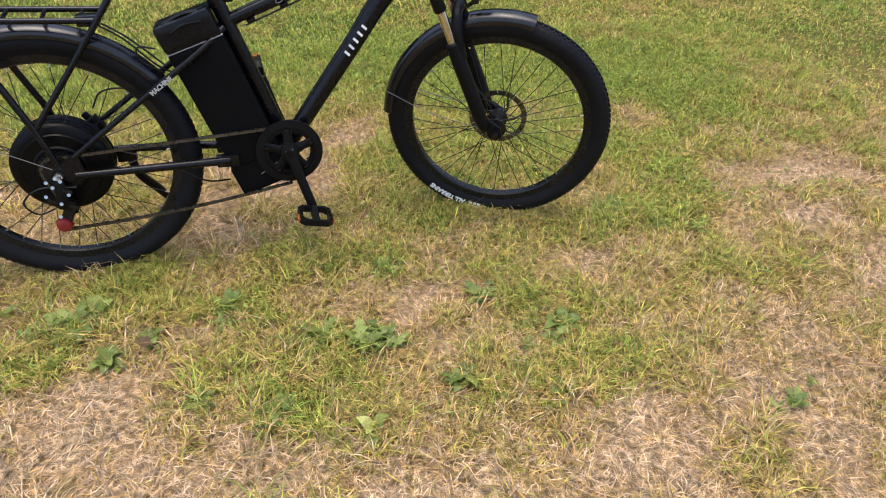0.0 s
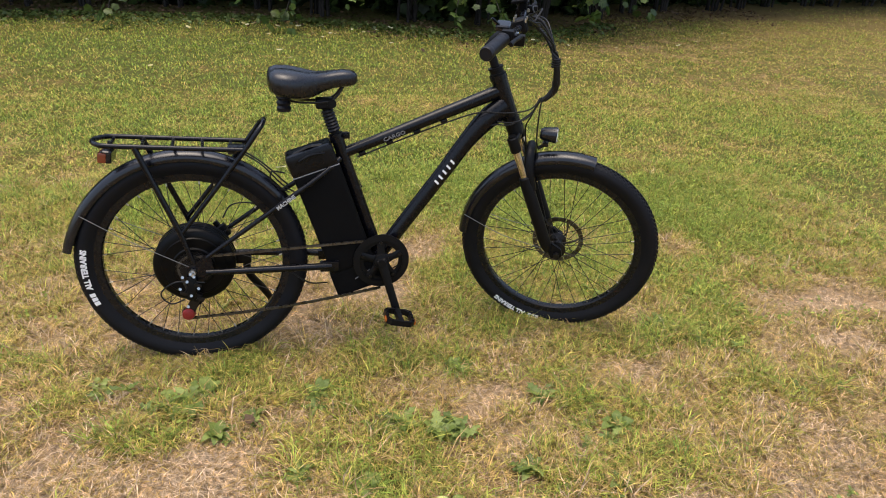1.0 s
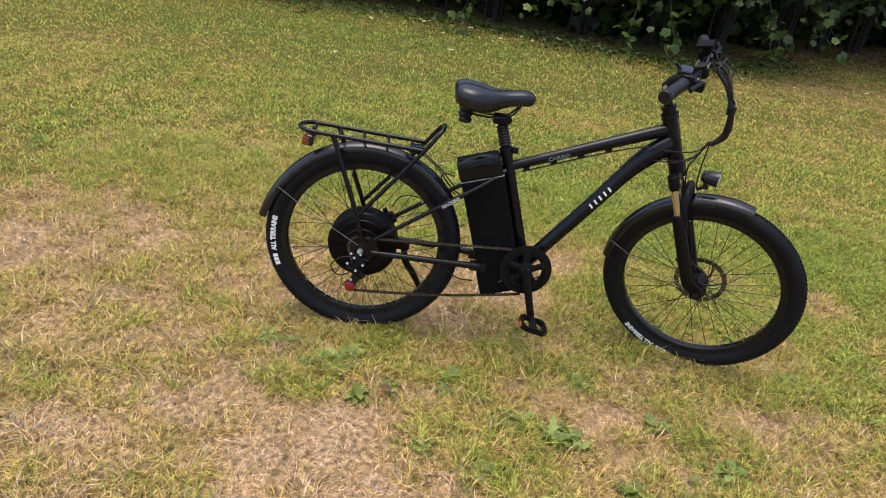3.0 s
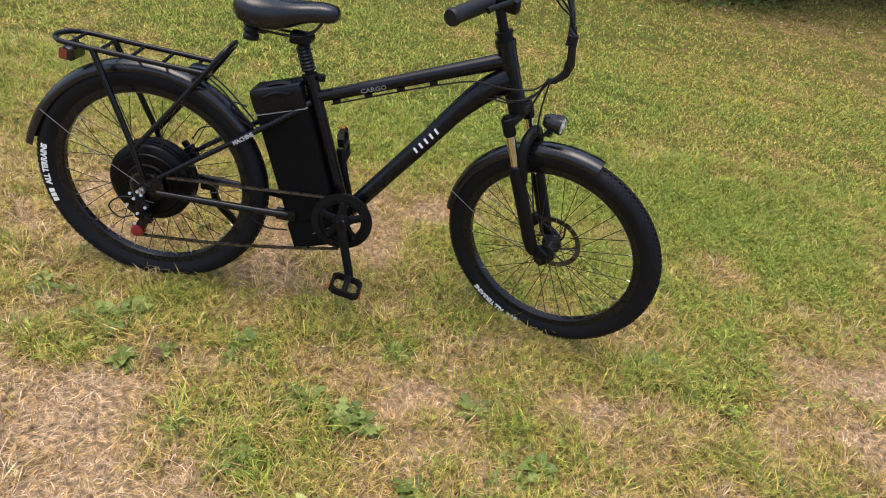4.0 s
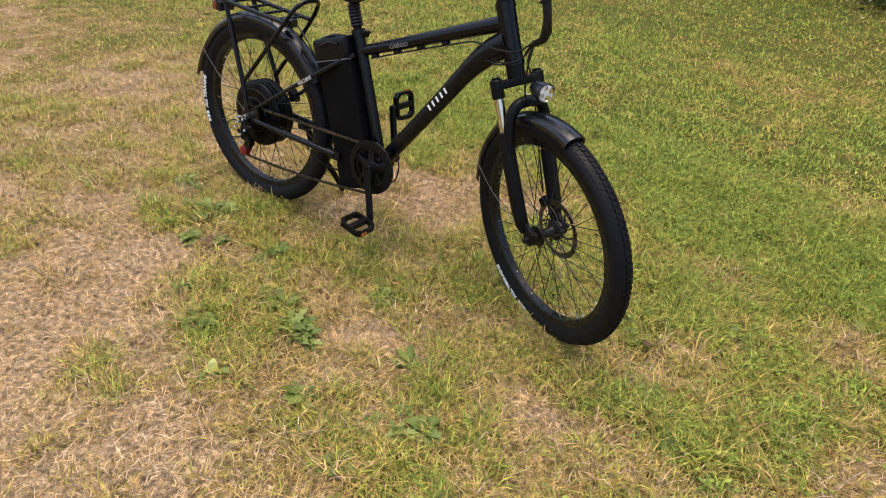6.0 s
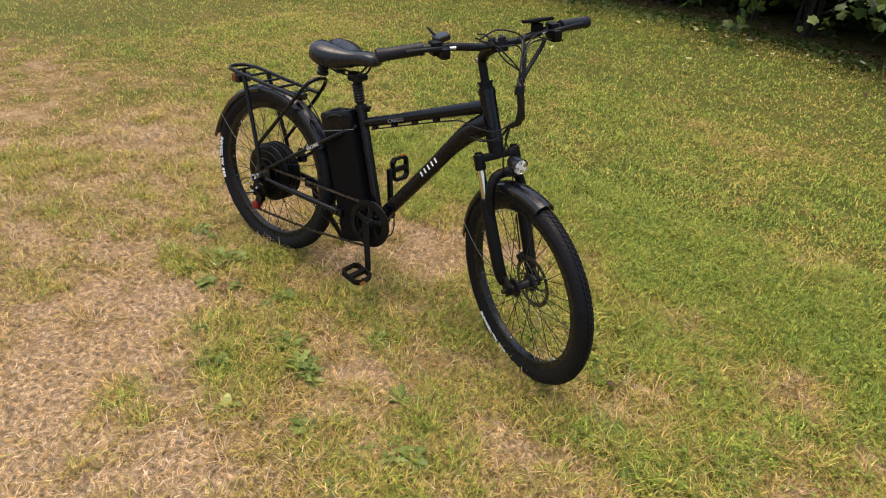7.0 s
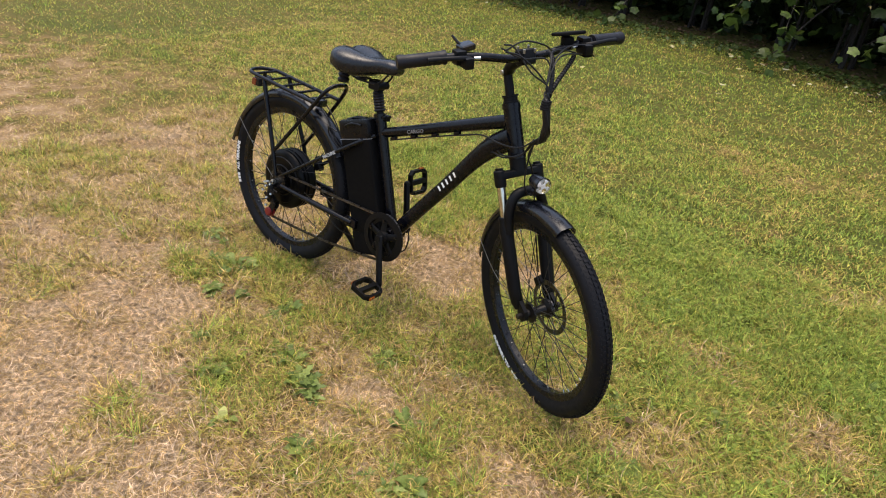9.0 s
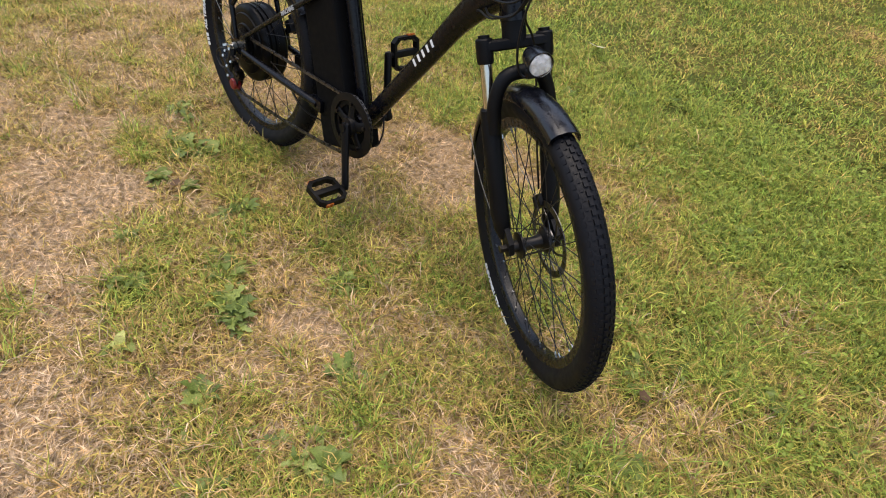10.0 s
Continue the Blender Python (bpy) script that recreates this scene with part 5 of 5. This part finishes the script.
def build_clover():
    """Patches of clover among the grass behind the bicycle."""
    r = np.random.default_rng(12)
    n = 7000
    x, y = np.concatenate([r.uniform(-3.5, 5.0, n), r.uniform(0.9, 3.8, n)]), np.concatenate([r.uniform(-0.9, 5.4, n), r.uniform(-0.3, 2.0, n)])
    rich = 0.2 * np.exp(-((x - 2.5) / 0.9) ** 2 - ((y - 0.75) / 0.7) ** 2) + 0.12 * np.exp(-((x - 1.1) / 0.7) ** 2 - ((y - 1.4) / 0.5) ** 2)
    keep = field(x, y, 0.4, 21) + 0.4 * (field(x, y, 0.1, 22) - 0.5) - 0.9 * dryness(x, y) + rich + 0.7 * (r.random(len(x)) - 0.8) > 0.2
    x, y = x[keep], y[keep]
    z = lie(x, y) + r.uniform(0.02, 0.045, len(x))
    three = np.repeat(np.stack([x, y, z], -1), 3, axis=0) + r.normal(0, 0.006, (3 * len(x), 3))
    me = scatter_leaves("clover", three, r.uniform(0.01, 0.018, len(three)), 0.3, False, CLOVER, r)
    return tagged(new("clover", me), "small green clover leaves among the grass", "clover", kind="stuff")


build_clover()


def build_grass():
    """Blades of grass, thick and short near the walk, sparser and coarser far off; dead patches are thin and flat."""
    r = np.random.default_rng(5)
    xs, ys, ws = [], [], []
    for x0, x1, y0, y1, n, w in ((-1.6, 3.2, -1.5, 1.3, 400000, 1.0), (-3.4, 5.5, 1.3, 3.4, 185000, 1.75), (-7.0, 9.5, 3.4, 8.0, 165000, 2.7), (-3.6, -1.6, -1.65, 1.3, 30000, 1.3), (3.2, 5.5, -1.0, 1.3, 30000, 1.3),
                                 (-9.0, -3.4, -2.0, 3.4, 40000, 2.4), (-12.0, -7.0, 3.0, 6.0, 15000, 2.6), (9.5, 15.0, 7.0, 11.0, 12000, 3.4), (5.5, 10.0, -1.0, 3.4, 26000, 2.6), (9.5, 12.0, 3.4, 7.0, 8000, 3.0),
                                 (-6.0, 7.0, -5.0, -1.5, 22000, 3.0)):
        xs.append(r.uniform(x0, x1, n)), ys.append(r.uniform(y0, y1, n)), ws.append(np.full(n, w))
    x, y, w = np.concatenate(xs), np.concatenate(ys), np.concatenate(ws)
    x, y = x + r.normal(0, 0.14, len(x)), y + r.normal(0, 0.14, len(x))
    open_ = y < hedge_line(x) + 0.55
    x, y, w = x[open_], y[open_], w[open_]
    d = dryness(x, y)
    tuft = field(x, y, 0.07, 11)
    keep = r.random(len(x)) < np.clip(0.85 - 1.1 * (0.5 - tuft), 0.25, 1)
    x, y, w, d, tuft = x[keep], y[keep], w[keep], d[keep], tuft[keep]
    n = len(x)
    high = (0.012 + 0.03 * r.random(n) ** 1.6 + 0.02 * tuft) * np.clip(1.25 - 0.85 * d, 0.4, 1.2) * np.where(w > 1.2, 0.62, 1.0)
    a = r.random(n) * 2 * math.pi + 2.0 * (field(x, y, 0.12, 13) - 0.5) * 3
    bend = (0.014 + 0.06 * r.random(n)) * (0.6 + 0.8 * d)
    # tufts of longer blades that fan out from one root, thick in the green parts and round the tyres
    spots = 7600
    tx, ty = r.uniform(-1.7, 3.3, spots), r.uniform(-1.5, 1.6, spots)
    live = r.random(spots) < np.clip(1.3 - 1.4 * dryness(tx, ty), 0.025, 0.9)
    tx, ty = tx[live], ty[live]
    for wx, wy, slope in ((0.02, -0.105, 0.0), (1.25, -0.055, -0.47)):
        along = r.uniform(-0.17, 0.17, 90) * (1.0 if slope == 0 else 0.75)
        tx, ty = np.append(tx, wx + along), np.append(ty, wy + slope * along + np.where(r.random(90) < 0.72, -1, 2.6) * np.abs(r.normal(0.008, 0.02, 90)))
    m = 26
    tone = np.repeat(r.normal(0, 0.22, len(tx)), m)
    fan = np.repeat(r.uniform(0.65, 1.4, len(tx)) * np.where(np.arange(len(tx)) >= len(tx) - 180, 0.55, 1.0), m)
    tx, ty = np.repeat(tx, m), np.repeat(ty, m)
    k = len(tx)
    tx, ty = tx + r.normal(0, 0.014, k), ty + r.normal(0, 0.014, k)
    d = np.concatenate([d, np.clip(dryness(tx, ty) - 0.08 + tone, 0, 1)])
    x, y = np.concatenate([x, tx]), np.concatenate([y, ty])
    high = np.concatenate([high, fan * (0.024 + 0.036 * r.random(k))])
    bend = np.concatenate([bend, fan * (0.018 + 0.085 * r.random(k))])
    a = np.concatenate([a, r.random(k) * 2 * math.pi])
    w = np.concatenate([w, np.full(k, 1.1)])
    n = n + k
    wide = r.uniform(0.0008, 0.0018, n) * w
    curl = r.normal(0, 0.12 + 0.42 * np.clip(d, 0.2, 1), n)
    ca, sa, cb, sb = np.cos(a), np.sin(a), np.cos(a + curl), np.sin(a + curl)
    z0 = lie(x, y) - 0.003
    side = np.stack([-sa, ca, np.zeros(n)], -1) * wide[:, None]
    base = np.stack([x, y, z0], -1)
    mid = base + np.stack([ca * bend * 0.46, sa * bend * 0.46, high * 0.66], -1)
    tip = mid + np.stack([cb * bend * 0.56, sb * bend * 0.56, high * (r.uniform(-0.15, 0.36, n))], -1)
    v = np.stack([base - side, base + side, mid - side * 0.8, mid + side * 0.8, tip], 1).reshape(-1, 3)
    i = np.arange(n)[:, None] * 5
    loops = np.concatenate([i + np.array([[0, 1, 3, 2]]), i + np.array([[2, 3, 4]])], 1).ravel()
    me = bpy.data.meshes.new("grass")
    me.vertices.add(len(v)), me.loops.add(len(loops)), me.polygons.add(2 * n)
    me.vertices.foreach_set("co", v.astype(np.float32).ravel())
    me.loops.foreach_set("vertex_index", loops.astype(np.int32))
    starts = (np.arange(n)[:, None] * 7 + np.array([[0, 4]])).ravel()
    me.polygons.foreach_set("loop_start", starts.astype(np.int32))
    me.update(calc_edges=True)
    attribute(me, "dryness", np.repeat(d, 5))
    me.materials.append(GRASS)
    return tagged(new("grass", me), "short drought-stressed lawn grass, green and straw-coloured", "grass", kind="stuff")


build_grass()
